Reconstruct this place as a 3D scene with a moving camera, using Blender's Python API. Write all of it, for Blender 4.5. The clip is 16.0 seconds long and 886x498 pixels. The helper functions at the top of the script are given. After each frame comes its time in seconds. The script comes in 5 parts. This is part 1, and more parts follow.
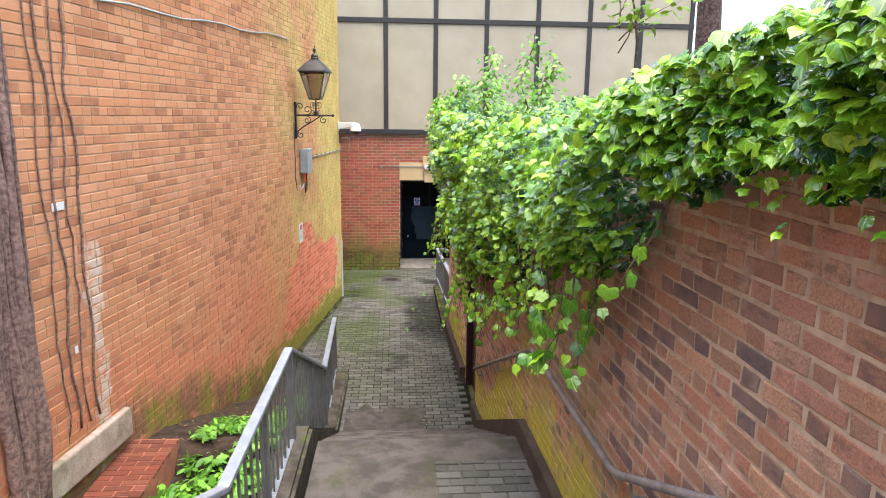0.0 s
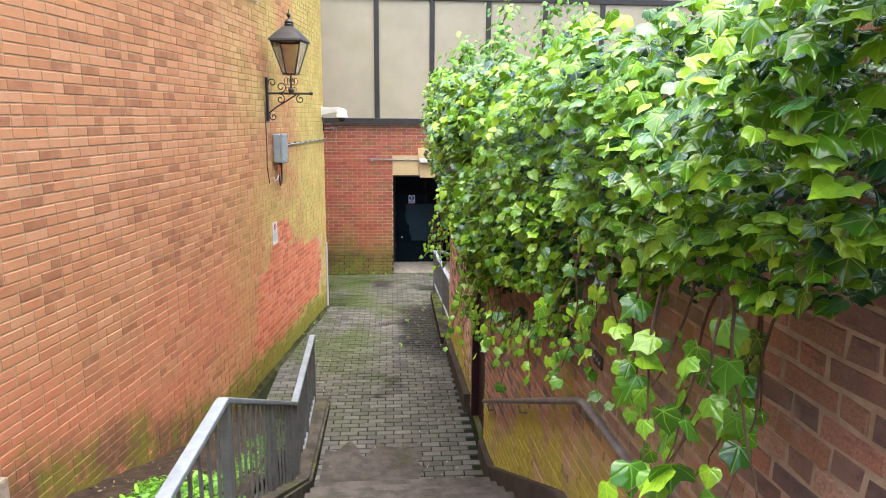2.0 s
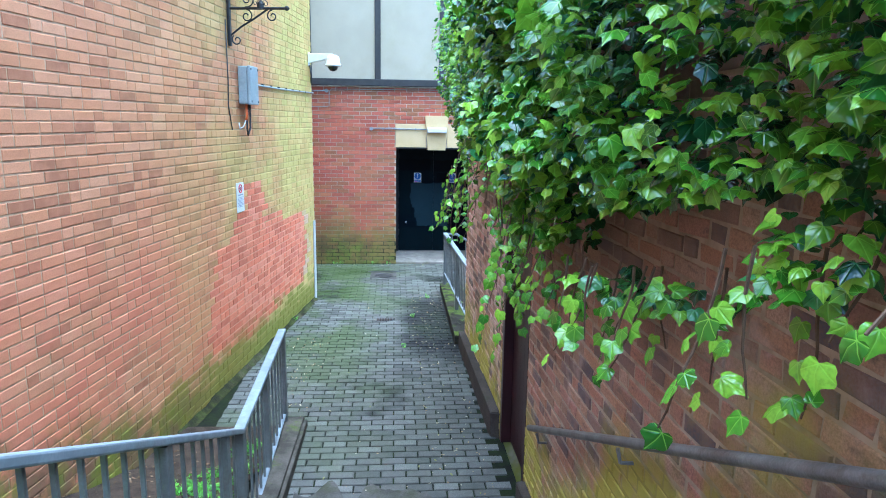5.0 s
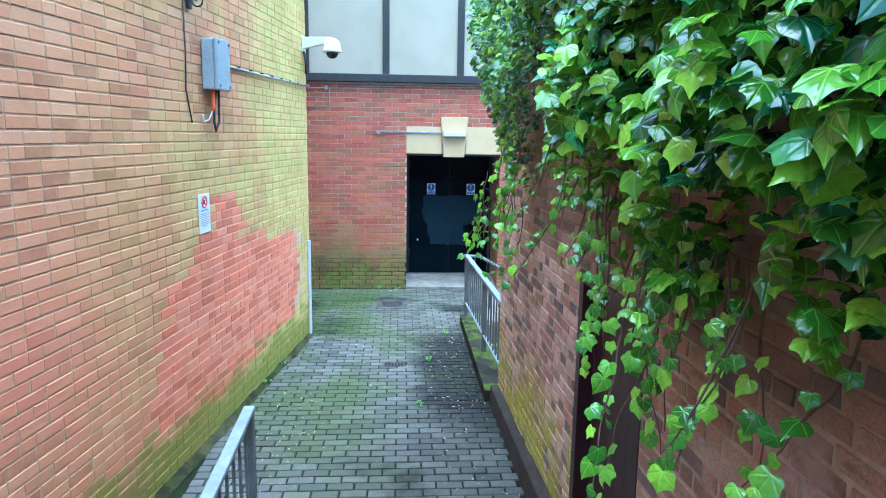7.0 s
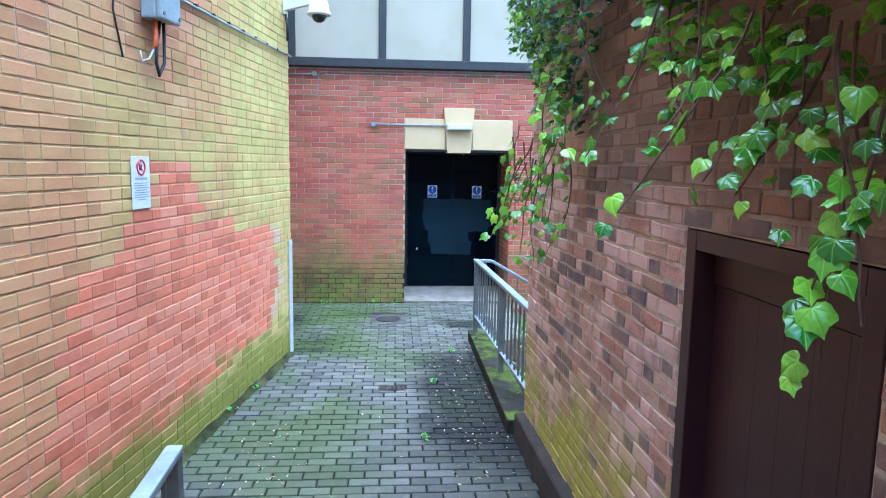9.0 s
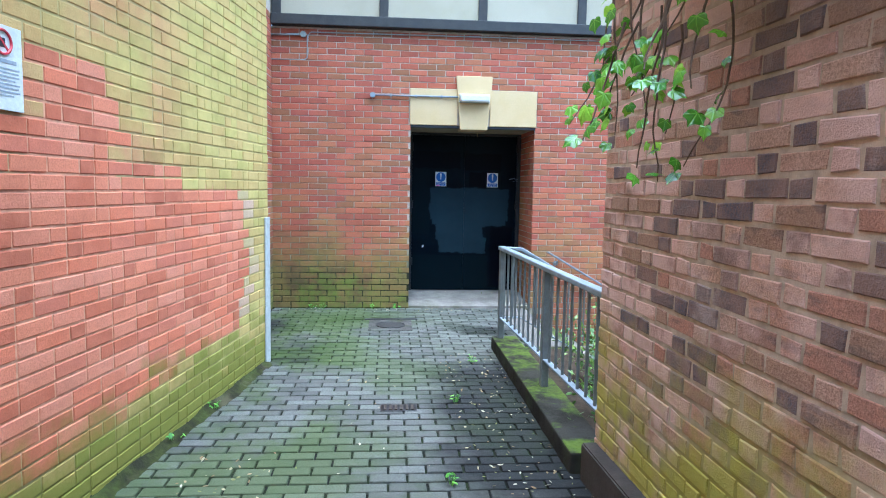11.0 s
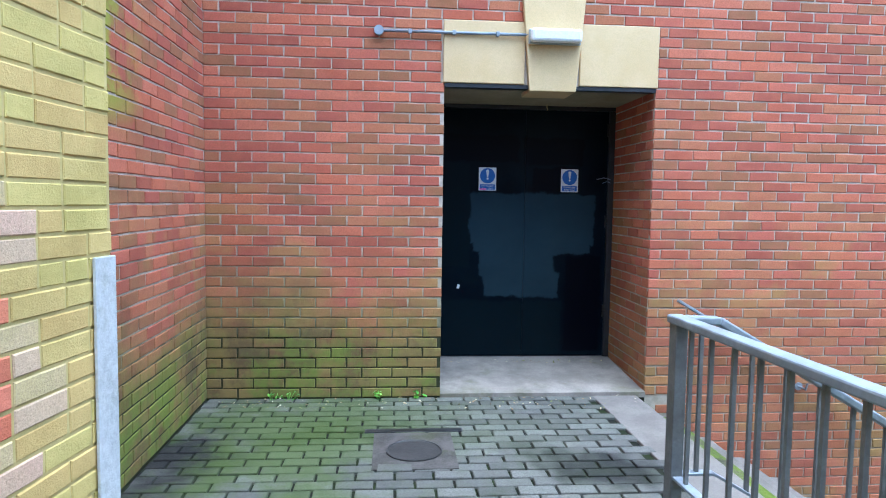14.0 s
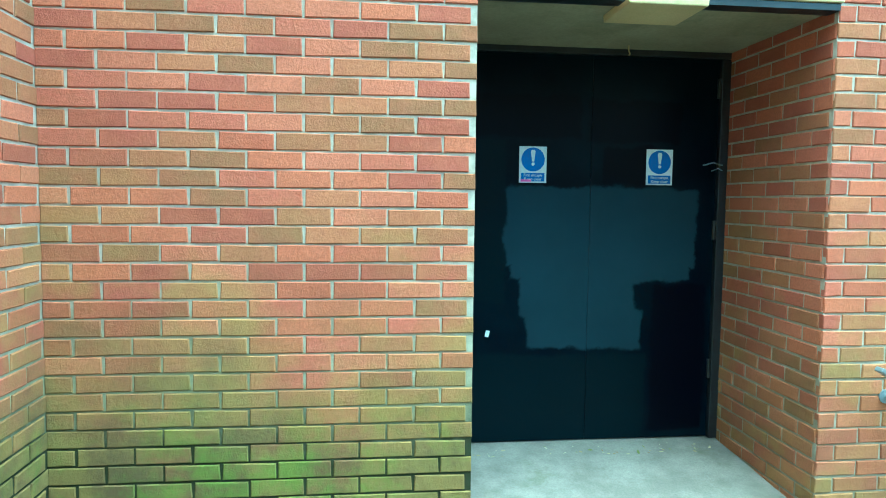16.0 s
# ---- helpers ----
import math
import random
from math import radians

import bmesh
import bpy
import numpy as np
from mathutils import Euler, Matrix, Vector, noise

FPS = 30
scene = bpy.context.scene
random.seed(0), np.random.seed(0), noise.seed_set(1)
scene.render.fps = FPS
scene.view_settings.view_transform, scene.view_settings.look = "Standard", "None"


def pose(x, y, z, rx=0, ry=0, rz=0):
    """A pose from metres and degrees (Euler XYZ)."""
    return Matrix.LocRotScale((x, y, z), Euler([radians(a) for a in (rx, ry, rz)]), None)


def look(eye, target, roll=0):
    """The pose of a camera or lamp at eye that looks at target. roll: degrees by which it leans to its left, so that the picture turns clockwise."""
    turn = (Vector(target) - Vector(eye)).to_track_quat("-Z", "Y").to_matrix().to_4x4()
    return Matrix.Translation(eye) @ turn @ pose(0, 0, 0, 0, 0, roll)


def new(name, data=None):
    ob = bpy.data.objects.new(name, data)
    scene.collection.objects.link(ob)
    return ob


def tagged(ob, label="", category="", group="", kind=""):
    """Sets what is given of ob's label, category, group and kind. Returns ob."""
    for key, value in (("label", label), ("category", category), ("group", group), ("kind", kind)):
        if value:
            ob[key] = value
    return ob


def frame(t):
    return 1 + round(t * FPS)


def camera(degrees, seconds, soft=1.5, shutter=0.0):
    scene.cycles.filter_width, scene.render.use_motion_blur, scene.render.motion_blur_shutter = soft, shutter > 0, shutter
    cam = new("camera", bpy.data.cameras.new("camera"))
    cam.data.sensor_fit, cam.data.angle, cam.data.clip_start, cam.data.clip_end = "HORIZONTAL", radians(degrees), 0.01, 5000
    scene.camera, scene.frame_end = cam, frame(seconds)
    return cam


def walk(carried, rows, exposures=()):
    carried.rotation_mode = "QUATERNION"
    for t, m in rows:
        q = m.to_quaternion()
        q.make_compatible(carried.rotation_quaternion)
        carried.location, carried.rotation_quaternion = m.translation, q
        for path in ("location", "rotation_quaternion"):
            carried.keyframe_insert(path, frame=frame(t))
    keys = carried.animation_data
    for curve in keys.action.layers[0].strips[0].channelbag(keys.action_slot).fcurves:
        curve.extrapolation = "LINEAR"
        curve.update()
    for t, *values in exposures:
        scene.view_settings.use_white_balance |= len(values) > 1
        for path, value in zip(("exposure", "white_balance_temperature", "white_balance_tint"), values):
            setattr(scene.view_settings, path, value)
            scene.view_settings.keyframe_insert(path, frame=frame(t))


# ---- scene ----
cam = camera(68.4, 16.0, soft=1.0)
METRES, EYE, TILT, LEAN, TURN = 14.4, 3.93, 0.0, 0.0, -4.2
ROWS = [
    (0.0, 0.0, 0.0, 0.0, 0.13, -11.51, -0.65),
    (0.5, -0.0027, 0.0332, -0.0005, 0.04, -11.4, -0.59),
    (1.0, -0.0027, 0.0645, -0.0022, -0.08, -11.34, -0.54),
    (1.5, -0.0043, 0.0891, -0.0133, -0.31, -11.23, -0.5),
    (2.0, -0.0041, 0.1124, -0.0224, -0.32, -11.32, -0.54),
    (2.5, -0.0054, 0.1329, -0.031, -0.35, -11.22, -0.65),
    (3.0, -0.0066, 0.1562, -0.0415, -0.52, -11.25, -0.52),
    (3.5, -0.009, 0.1778, -0.0544, -0.58, -11.19, -0.49),
    (4.0, -0.0086, 0.2003, -0.0638, -0.47, -11.27, -0.59),
    (6.5, -0.0239, 0.3571, -0.0893, 0.62, -10.02, -0.97),
    (7.0, -0.0281, 0.3849, -0.0904, 0.52, -9.86, -0.86),
    (7.5, -0.0304, 0.4086, -0.0981, 0.46, -9.8, -0.93),
    (8.0, -0.0331, 0.4284, -0.107, 0.19, -8.95, -0.9),
    (8.5, -0.0353, 0.4508, -0.1165, 0.28, -8.42, -1.06),
    (9.0, -0.0375, 0.4733, -0.126, 0.05, -7.44, -0.94),
    (9.5, -0.0399, 0.4965, -0.137, -0.02, -6.94, -0.99),
    (12.0, -0.06, 0.6499, -0.1729, -0.51, -4.66, -0.97),
    (12.5, -0.0635, 0.6929, -0.1727, -0.5, -4.55, -0.95),
    (13.0, -0.0676, 0.7349, -0.1733, -0.42, -4.21, -0.95),
    (13.5, -0.0734, 0.7755, -0.1722, -0.38, -4.17, -0.87),
    (14.0, -0.0783, 0.8181, -0.1718, -0.27, -4.07, -0.83),
    (14.5, -0.0853, 0.8588, -0.1721, -0.4, -4.02, -0.75),
    (15.0, -0.0894, 0.8971, -0.1729, -0.96, -4.01, -0.6),
    (15.5, -0.0915, 0.9301, -0.1732, -1.11, -4.0, -0.79),
    (16.0, -0.0923, 0.964, -0.1723, -1.88, -4.02, -0.64),
]
walk(cam, [(t, pose(0, 0, EYE, TILT, LEAN, TURN) @ pose(METRES * x, METRES * y, METRES * z, 90 + pitch, roll, yaw)) for t, x, y, z, yaw, pitch, roll in ROWS],
     [(0.0, 2.0, 6700, 12), (3.0, 2.1, 6600, 8), (3.5, 2.15, 6350, 7), (4.2, 2.32, 5200, 2), (6.4, 2.4, 4350, -7), (9.7, 2.42, 4550, 1), (12.0, 2.25, 4850, -4), (13.0, 2.15, 4850, 4), (14.0, 2.28, 4850, 2), (15.0, 2.7, 4550, -24), (16.0, 3.02, 4350, -46)])

# ---- light ----
world = bpy.data.worlds.new("overcast_sky")
scene.world = world
world.use_nodes = True
wt = world.node_tree
sky = wt.nodes.new("ShaderNodeTexSky")
sky.sky_type, sky.sun_disc = 'NISHITA', False
sky.sun_elevation, sky.sun_rotation = radians(82), radians(146)
sky.air_density, sky.dust_density = 1.0, 4.0
wt.links.new(sky.outputs[0], wt.nodes["Background"].inputs[0])
wt.nodes["Background"].inputs[1].default_value = 0.15
sun = new("sun", bpy.data.lights.new("sun", 'SUN'))
sun.data.energy, sun.data.angle, sun.data.color = 1.45, radians(90), (1.0, 0.98, 0.95)
sun.matrix_world = look((0, 0, 0), (-0.55 * math.cos(radians(82)), 0.83 * math.cos(radians(82)), -math.sin(radians(82))))


# ---- materials ----
class Nodes:
    """A node material built step by step."""

    def __init__(self, name, rough=0.8, metal=0.0, spec=0.5):
        self.mat = bpy.data.materials.new(name)
        self.mat.use_nodes = True
        self.t = self.mat.node_tree
        self.bsdf = self.t.nodes["Principled BSDF"]
        self.bsdf.inputs["Roughness"].default_value = rough
        self.bsdf.inputs["Metallic"].default_value = metal
        self.bsdf.inputs["Specular IOR Level"].default_value = spec

    def n(self, kind, **props):
        node = self.t.nodes.new("ShaderNode" + kind)
        for k, v in props.items():
            setattr(node, k, v)
        return node

    def link(self, a, b):
        self.t.links.new(a, b)

    def put(self, socket, value):
        if isinstance(value, bpy.types.NodeSocket):
            self.link(value, socket)
        else:
            socket.default_value = value if not isinstance(value, tuple) or len(value) != 3 or socket.type != 'RGBA' else (*value, 1)

    def pos(self):
        return self.n("NewGeometry").outputs["Position"]

    def xyz(self):
        s = self.n("SeparateXYZ")
        self.link(self.pos(), s.inputs[0])
        return s.outputs

    def noise(self, scale, detail=4, rough=0.6, stretch=None, seed=0.0):
        m = self.n("Mapping")
        self.link(self.pos(), m.inputs["Vector"])
        m.inputs["Location"].default_value = (seed * 7.3, seed * 3.1, seed)
        if stretch:
            m.inputs["Scale"].default_value = stretch
        t = self.n("TexNoise")
        self.link(m.outputs[0], t.inputs["Vector"])
        t.inputs["Scale"].default_value, t.inputs["Detail"].default_value, t.inputs["Roughness"].default_value = scale, detail, rough
        return t.outputs["Fac"]

    def math(self, op, a, b=0.0):
        m = self.n("Math", operation=op)
        self.put(m.inputs[0], a)
        self.put(m.inputs[1], b)
        return m.outputs[0]

    def span(self, v, a, b, lo=0.0, hi=1.0):
        m = self.n("MapRange", interpolation_type='SMOOTHSTEP')
        self.put(m.inputs["Value"], v)
        for k, x in (("From Min", a), ("From Max", b), ("To Min", lo), ("To Max", hi)):
            m.inputs[k].default_value = x
        return m.outputs[0]

    def times(self, *vs):
        out = vs[0]
        for v in vs[1:]:
            out = self.math('MULTIPLY', out, v)
        return out

    def mix(self, fac, a, b, blend='MIX'):
        m = self.n("Mix", data_type='RGBA', blend_type=blend)
        self.put(m.inputs[0], fac)
        self.put(m.inputs[6], a)
        self.put(m.inputs[7], b)
        return m.outputs[2]

    def piece(self):
        """A random value for each piece, whether an object of its own or an island of a joined mesh."""
        a = self.n("ObjectInfo").outputs["Random"]
        b = self.n("NewGeometry").outputs["Random Per Island"]
        return self.math('FRACT', self.math('ADD', a, b))

    def ramp(self, v, stops, constant=False):
        r = self.n("ValToRGB")
        self.link(v, r.inputs[0])
        r.color_ramp.interpolation = 'CONSTANT' if constant else 'LINEAR'
        e = r.color_ramp.elements
        while len(e) < len(stops):
            e.new(0.5)
        for el, (p, c) in zip(e, stops):
            el.position, el.color = p, (*c, 1)
        return r.outputs[0]

    def bump(self, height, strength=0.3, dist=0.01):
        b = self.n("Bump")
        b.inputs["Strength"].default_value, b.inputs["Distance"].default_value = strength, dist
        self.link(height, b.inputs["Height"])
        self.link(b.outputs[0], self.bsdf.inputs["Normal"])

    def done(self, colour, rough=None):
        self.put(self.bsdf.inputs["Base Color"], colour)
        if rough is not None:
            self.put(self.bsdf.inputs["Roughness"], rough)
        return self.mat


def mottled(name, a, b, scale=6.0, rough=0.8, metal=0.0, bump=0.2, fine=60.0, dirt=None, dirt_amount=0.5, spec=0.5):
    """Two tones in soft patches, a fine grain, and stains of a third tone."""
    m = Nodes(name, rough, metal, spec)
    c = m.mix(m.span(m.noise(scale), 0.35, 0.65), a, b)
    g = m.noise(fine, 3, 0.7)
    c = m.mix(m.span(g, 0.3, 0.75, 0.0, 0.35), c, tuple(x * 0.55 for x in a))
    if dirt:
        c = m.mix(m.span(m.noise(scale * 0.45, 6, 0.7, seed=2.0), 0.5, 0.68, 0, dirt_amount), c, dirt)
    m.bump(g, bump, 0.01)
    return m.done(c)


def brick_material(name, palette, grain=0.3, tints=(), bump=0.35, rough=0.9, spec=0.12):
    """Fired clay: one tone for each brick, cloudy firing, gritty skin. tints: functions of m that give (mask, colour)."""
    m = Nodes(name, rough, spec=spec)
    step = 1.0 / len(palette)
    c = m.ramp(m.piece(), [(i * step, p) for i, p in enumerate(palette)], True)
    c = m.mix(m.span(m.noise(9, 4), 0.35, 0.7, 0, 0.4), c, tuple(sum(p[k] for p in palette) / len(palette) * 1.15 for k in range(3)))
    c = m.mix(m.span(m.noise(1.9, 6, 0.72, seed=40.0), 0.46, 0.74, 0, 0.38), c, tuple(sum(p[k] for p in palette) / len(palette) * 0.62 for k in range(3)))
    g = m.noise(110, 4, 0.75)
    c = m.mix(m.span(g, 0.35, 0.7, 0, min(0.7, grain * 1.6)), c, tuple(sum(p[k] for p in palette) / len(palette) * 0.55 for k in range(3)))
    for tint in tints:
        mask, colour = tint(m)
        c = m.mix(mask, c, colour)
    m.bump(m.math('ADD', g, m.noise(28, 3)), bump * 1.5, 0.007)
    return m.done(c)


# Algae and moss that grow on the damp parts of the walls.
def left_algae(m):
    x, y, z = m.xyz()
    band = m.span(y, 8.3, 12.4)
    n = m.span(m.noise(1.1, 5), 0.30, 0.62)
    return m.times(band, m.math('MAXIMUM', n, m.span(y, 11.5, 12.8)), m.span(m.piece(), 0.0, 1.0, 0.6, 0.86)), m.mix(m.span(m.noise(2.3, 5, 0.7, seed=61.0), 0.36, 0.64), (0.60, 0.525, 0.175), (0.45, 0.405, 0.12))


def left_moss(m):
    x, y, z = m.xyz()
    n = m.noise(2.2, 6, 0.7, seed=1.0)
    low = m.span(m.math('SUBTRACT', z, m.math('ADD', m.math('MULTIPLY', n, 0.75), m.math('MULTIPLY', m.piece(), 0.2))), 0.08, -0.25)
    return m.times(low, 0.85), (0.19, 0.20, 0.03)


def patch_mortar(m):
    """The salmon mortar between the newer bricks."""
    x, y, z = m.xyz()
    low = m.times(m.span(y, 10.1, 10.2), m.span(y, 13.46, 13.40), m.span(z, 1.56, 1.52), m.span(z, 0.35, 0.5))
    step = m.times(m.span(y, 11.1, 11.14), m.span(y, 11.78, 11.74), m.span(z, 2.08, 2.05), m.span(z, 1.4, 1.5))
    return m.times(m.math('MAXIMUM', low, step), 0.9), m.mix(m.span(m.noise(12, 4, seed=81.0), 0.4, 0.6), (0.72, 0.36, 0.23), (0.56, 0.27, 0.17))


def left_white(m):
    x, y, z = m.xyz()
    wob = m.math('MULTIPLY', m.math('SUBTRACT', m.noise(5, 4, seed=11.0), 0.5), 0.35)
    d = m.math('ABSOLUTE', m.math('SUBTRACT', m.math('ADD', y, wob), 5.28))
    return m.times(m.span(d, 0.12, 0.07), m.span(z, 2.98, 2.85), m.span(m.noise(14, 4, seed=2.5), 0.32, 0.55), 0.75), (0.62, 0.54, 0.47)


def left_bloom(m):
    x, y, z = m.xyz()
    n = m.span(m.noise(0.9, 5, 0.65, seed=4.0), 0.38, 0.58)
    return m.times(n, m.span(z, 2.5, 1.3), m.span(y, 10.6, 9.2), 0.68), (0.60, 0.20, 0.12)


def left_foot(m):
    x, y, z = m.xyz()
    ground = m.span(y, 5.6, 9.3, 0.96, 0.0)
    n = m.noise(1.7, 6, 0.7, seed=14.0)
    low = m.span(m.math('SUBTRACT', m.math('SUBTRACT', z, ground), m.math('MULTIPLY', n, 0.95)), 0.10, -0.28)
    tone = m.mix(m.span(m.noise(2.6, 4, 0.6, seed=15.0), 0.42, 0.58), (0.16, 0.105, 0.06), (0.17, 0.19, 0.03))
    return m.times(low, m.span(y, 10.2, 9.0), m.span(m.noise(6, 4, seed=16.0), 0.25, 0.5), 0.85), tone


def door_bloom(m):
    x, y, z = m.xyz()
    return m.times(m.span(m.noise(1.6, 4, seed=6.0), 0.44, 0.64), m.span(z, 1.8, 0.9), m.span(m.piece(), 0.15, 0.75, 0.2, 1.0), 0.55), (0.36, 0.27, 0.085)


def door_moss(m):
    """Damp olive growth that thickens towards the foot of the wall."""
    x, y, z = m.xyz()
    high = m.math('ADD', z, m.times(m.math('SUBTRACT', m.noise(1.3, 5, 0.65, seed=3.0), 0.5), 1.1))
    low = m.span(m.math('ADD', high, m.times(m.piece(), 0.22)), 1.20, 0.40)
    tone = m.mix(m.span(m.noise(3.0, 5, 0.7, seed=33.0), 0.36, 0.62), (0.085, 0.085, 0.040), (0.19, 0.17, 0.055))
    return m.times(low, m.span(x, 2.2, 0.2, 0.30, 1.0), 0.82), tone


def door_green(m):
    x, y, z = m.xyz()
    n = m.span(m.noise(2.0, 6, 0.7, seed=14.0), 0.42, 0.60)
    return m.times(n, m.span(z, 0.85, 0.20), m.span(x, 0.6, -0.2, 0.0, 1.0), 0.7), (0.16, 0.23, 0.035)


def joint_slime(m):
    """Black-green slime in the joints of the lowest courses."""
    x, y, z = m.xyz()
    high = m.math('ADD', z, m.times(m.math('SUBTRACT', m.noise(2.0, 5, 0.65, seed=51.0), 0.5), 0.7))
    return m.times(m.span(high, 0.72, 0.42), m.span(x, 1.8, 0.3, 0.2, 1.0), 0.93), (0.028, 0.034, 0.014)


def joint_olive(m):
    x, y, z = m.xyz()
    high = m.math('ADD', z, m.times(m.math('SUBTRACT', m.noise(1.3, 5, 0.65, seed=3.0), 0.5), 1.1))
    return m.times(m.span(high, 1.25, 0.6), m.span(x, 2.2, 0.2, 0.2, 1.0), 0.6), (0.27, 0.29, 0.12)


def recess_lime(m):
    x, y, z = m.xyz()
    n = m.span(m.noise(3.0, 5, 0.7, seed=15.0), 0.42, 0.58)
    return m.times(n, m.span(x, -1.5, -1.58), m.span(y, 15.6, 15.0), m.span(z, 1.75, 1.95), 0.8), (0.30, 0.34, 0.05)


def right_moss(m):
    x, y, z = m.xyz()
    n = m.noise(1.3, 6, 0.65, seed=5.0)
    ground = m.span(y, 5.2, 7.6, 1.18, 0.0)
    low = m.span(m.math('SUBTRACT', m.math('SUBTRACT', z, ground), m.math('MULTIPLY', n, 1.5)), 0.25, -0.3)
    return m.times(low, m.span(m.noise(3.0, 3, seed=8.0), 0.30, 0.55), 0.9), (0.42, 0.38, 0.06)


def right_render(m):
    x, y, z = m.xyz()
    wob = m.math('MULTIPLY', m.math('SUBTRACT', m.noise(4, 5, 0.7, seed=21.0), 0.5), 0.5)
    yy = m.math('ADD', y, wob)
    return m.times(m.span(yy, 4.9, 4.75), m.span(yy, 3.2, 3.6), m.span(z, 1.9, 2.3), m.span(m.noise(7, 5, 0.7, seed=22.0), 0.3, 0.6), 0.62), m.mix(m.span(m.noise(3.5, 6, 0.7, seed=25.0), 0.42, 0.6), m.mix(m.noise(18, 4), (0.24, 0.20, 0.15), (0.40, 0.34, 0.27)), (0.22, 0.22, 0.05))


def old_streak(m):
    return m.times(m.span(m.noise(6, 4, 0.6, (1, 1, 3.2), 23.0), 0.55, 0.68), 0.5), (0.12, 0.10, 0.10)


def old_salt(m):
    return m.times(m.span(m.noise(3, 5, 0.65, seed=24.0), 0.55, 0.72), 0.45), (0.62, 0.50, 0.44)


def old_soot(m):
    """Brown dirt washed down from the garden over the upper courses."""
    x, y, z = m.xyz()
    high = m.math('ADD', z, m.times(m.math('SUBTRACT', m.noise(2.0, 5, 0.65, seed=71.0), 0.5), 0.9))
    return m.times(m.span(high, 1.75, 2.15), m.span(y, 11.0, 10.0), m.span(y, 5.0, 6.5), 0.6), (0.15, 0.105, 0.078)


def old_pink(m):
    x, y, z = m.xyz()
    return m.times(m.span(m.noise(2.2, 5, 0.65, seed=72.0), 0.32, 0.52), m.span(y, 8.6, 9.4), m.span(m.piece(), 0.55, 0.42), 0.75), (0.72, 0.49, 0.42)


LEFT_BRICK = brick_material("tan_facing_brick", [(0.57, 0.26, 0.13), (0.61, 0.29, 0.155), (0.53, 0.235, 0.12), (0.63, 0.32, 0.18), (0.58, 0.275, 0.145), (0.36, 0.155, 0.085), (0.59, 0.285, 0.155), (0.46, 0.20, 0.105)], 0.22, (left_bloom, left_white, left_algae, left_moss, left_foot))
PATCH_BRICK = brick_material("new_red_brick", [(0.70, 0.22, 0.12), (0.74, 0.27, 0.155), (0.55, 0.165, 0.09), (0.72, 0.28, 0.17), (0.67, 0.24, 0.135), (0.60, 0.20, 0.125), (0.72, 0.30, 0.19), (0.48, 0.15, 0.085)], 0.25, (left_moss,))
SMEARED_BRICK = brick_material("mortar_smeared_brick", [(0.60, 0.44, 0.29), (0.64, 0.43, 0.31), (0.56, 0.45, 0.22)], 0.3, (left_moss,))
DOOR_BRICK = brick_material("red_facing_brick", [(0.43, 0.125, 0.075), (0.50, 0.16, 0.09), (0.33, 0.095, 0.065), (0.45, 0.185, 0.095), (0.28, 0.14, 0.07), (0.53, 0.18, 0.11), (0.37, 0.105, 0.075), (0.36, 0.16, 0.08), (0.47, 0.14, 0.095)], 0.3, (door_bloom, door_moss, door_green, recess_lime))
OLD_BRICK = brick_material("old_handmade_brick", [(0.48, 0.25, 0.16), (0.56, 0.32, 0.20), (0.26, 0.185, 0.165), (0.58, 0.36, 0.24), (0.37, 0.205, 0.15), (0.57, 0.29, 0.225), (0.115, 0.11, 0.135), (0.60, 0.40, 0.30), (0.41, 0.26, 0.175), (0.19, 0.155, 0.155), (0.54, 0.27, 0.19)], 0.5, (old_streak, old_salt, old_pink, old_soot, right_render, right_moss), 0.6)
LEDGE_BRICK = brick_material("worn_dark_red_brick", [(0.17, 0.055, 0.036), (0.21, 0.065, 0.04), (0.13, 0.05, 0.033), (0.22, 0.09, 0.055)], 0.6)


def mortar(name, tone, tints=()):
    m = Nodes(name, 0.95, spec=0.1)
    c = m.mix(m.span(m.noise(14, 5), 0.35, 0.7), tone, tuple(x * 0.7 for x in tone))
    for tint in tints:
        mask, colour = tint(m)
        c = m.mix(mask, c, tuple(x * 0.72 for x in colour) if isinstance(colour, tuple) else colour)
    m.bump(m.noise(160, 3), 0.4, 0.004)
    return m.done(c)


LEFT_MORTAR = mortar("tan_mortar", (0.49, 0.325, 0.20), (left_algae, patch_mortar, left_moss, left_foot))
DOOR_MORTAR = mortar("grey_mortar", (0.52, 0.455, 0.385), (joint_olive, joint_slime))
OLD_MORTAR = mortar("old_lime_mortar", (0.52, 0.41, 0.31), (old_soot, right_render, right_moss))


def paver_tint(m):
    x, y, z = m.xyz()
    n = m.span(m.noise(0.9, 6, 0.7, seed=9.0), 0.40, 0.6)
    return m.times(n, m.span(x, 0.9, -0.9, 0.15, 1.0), m.span(y, 8.0, 14.0, 0.35, 1.0), 0.8), (0.070, 0.100, 0.028)


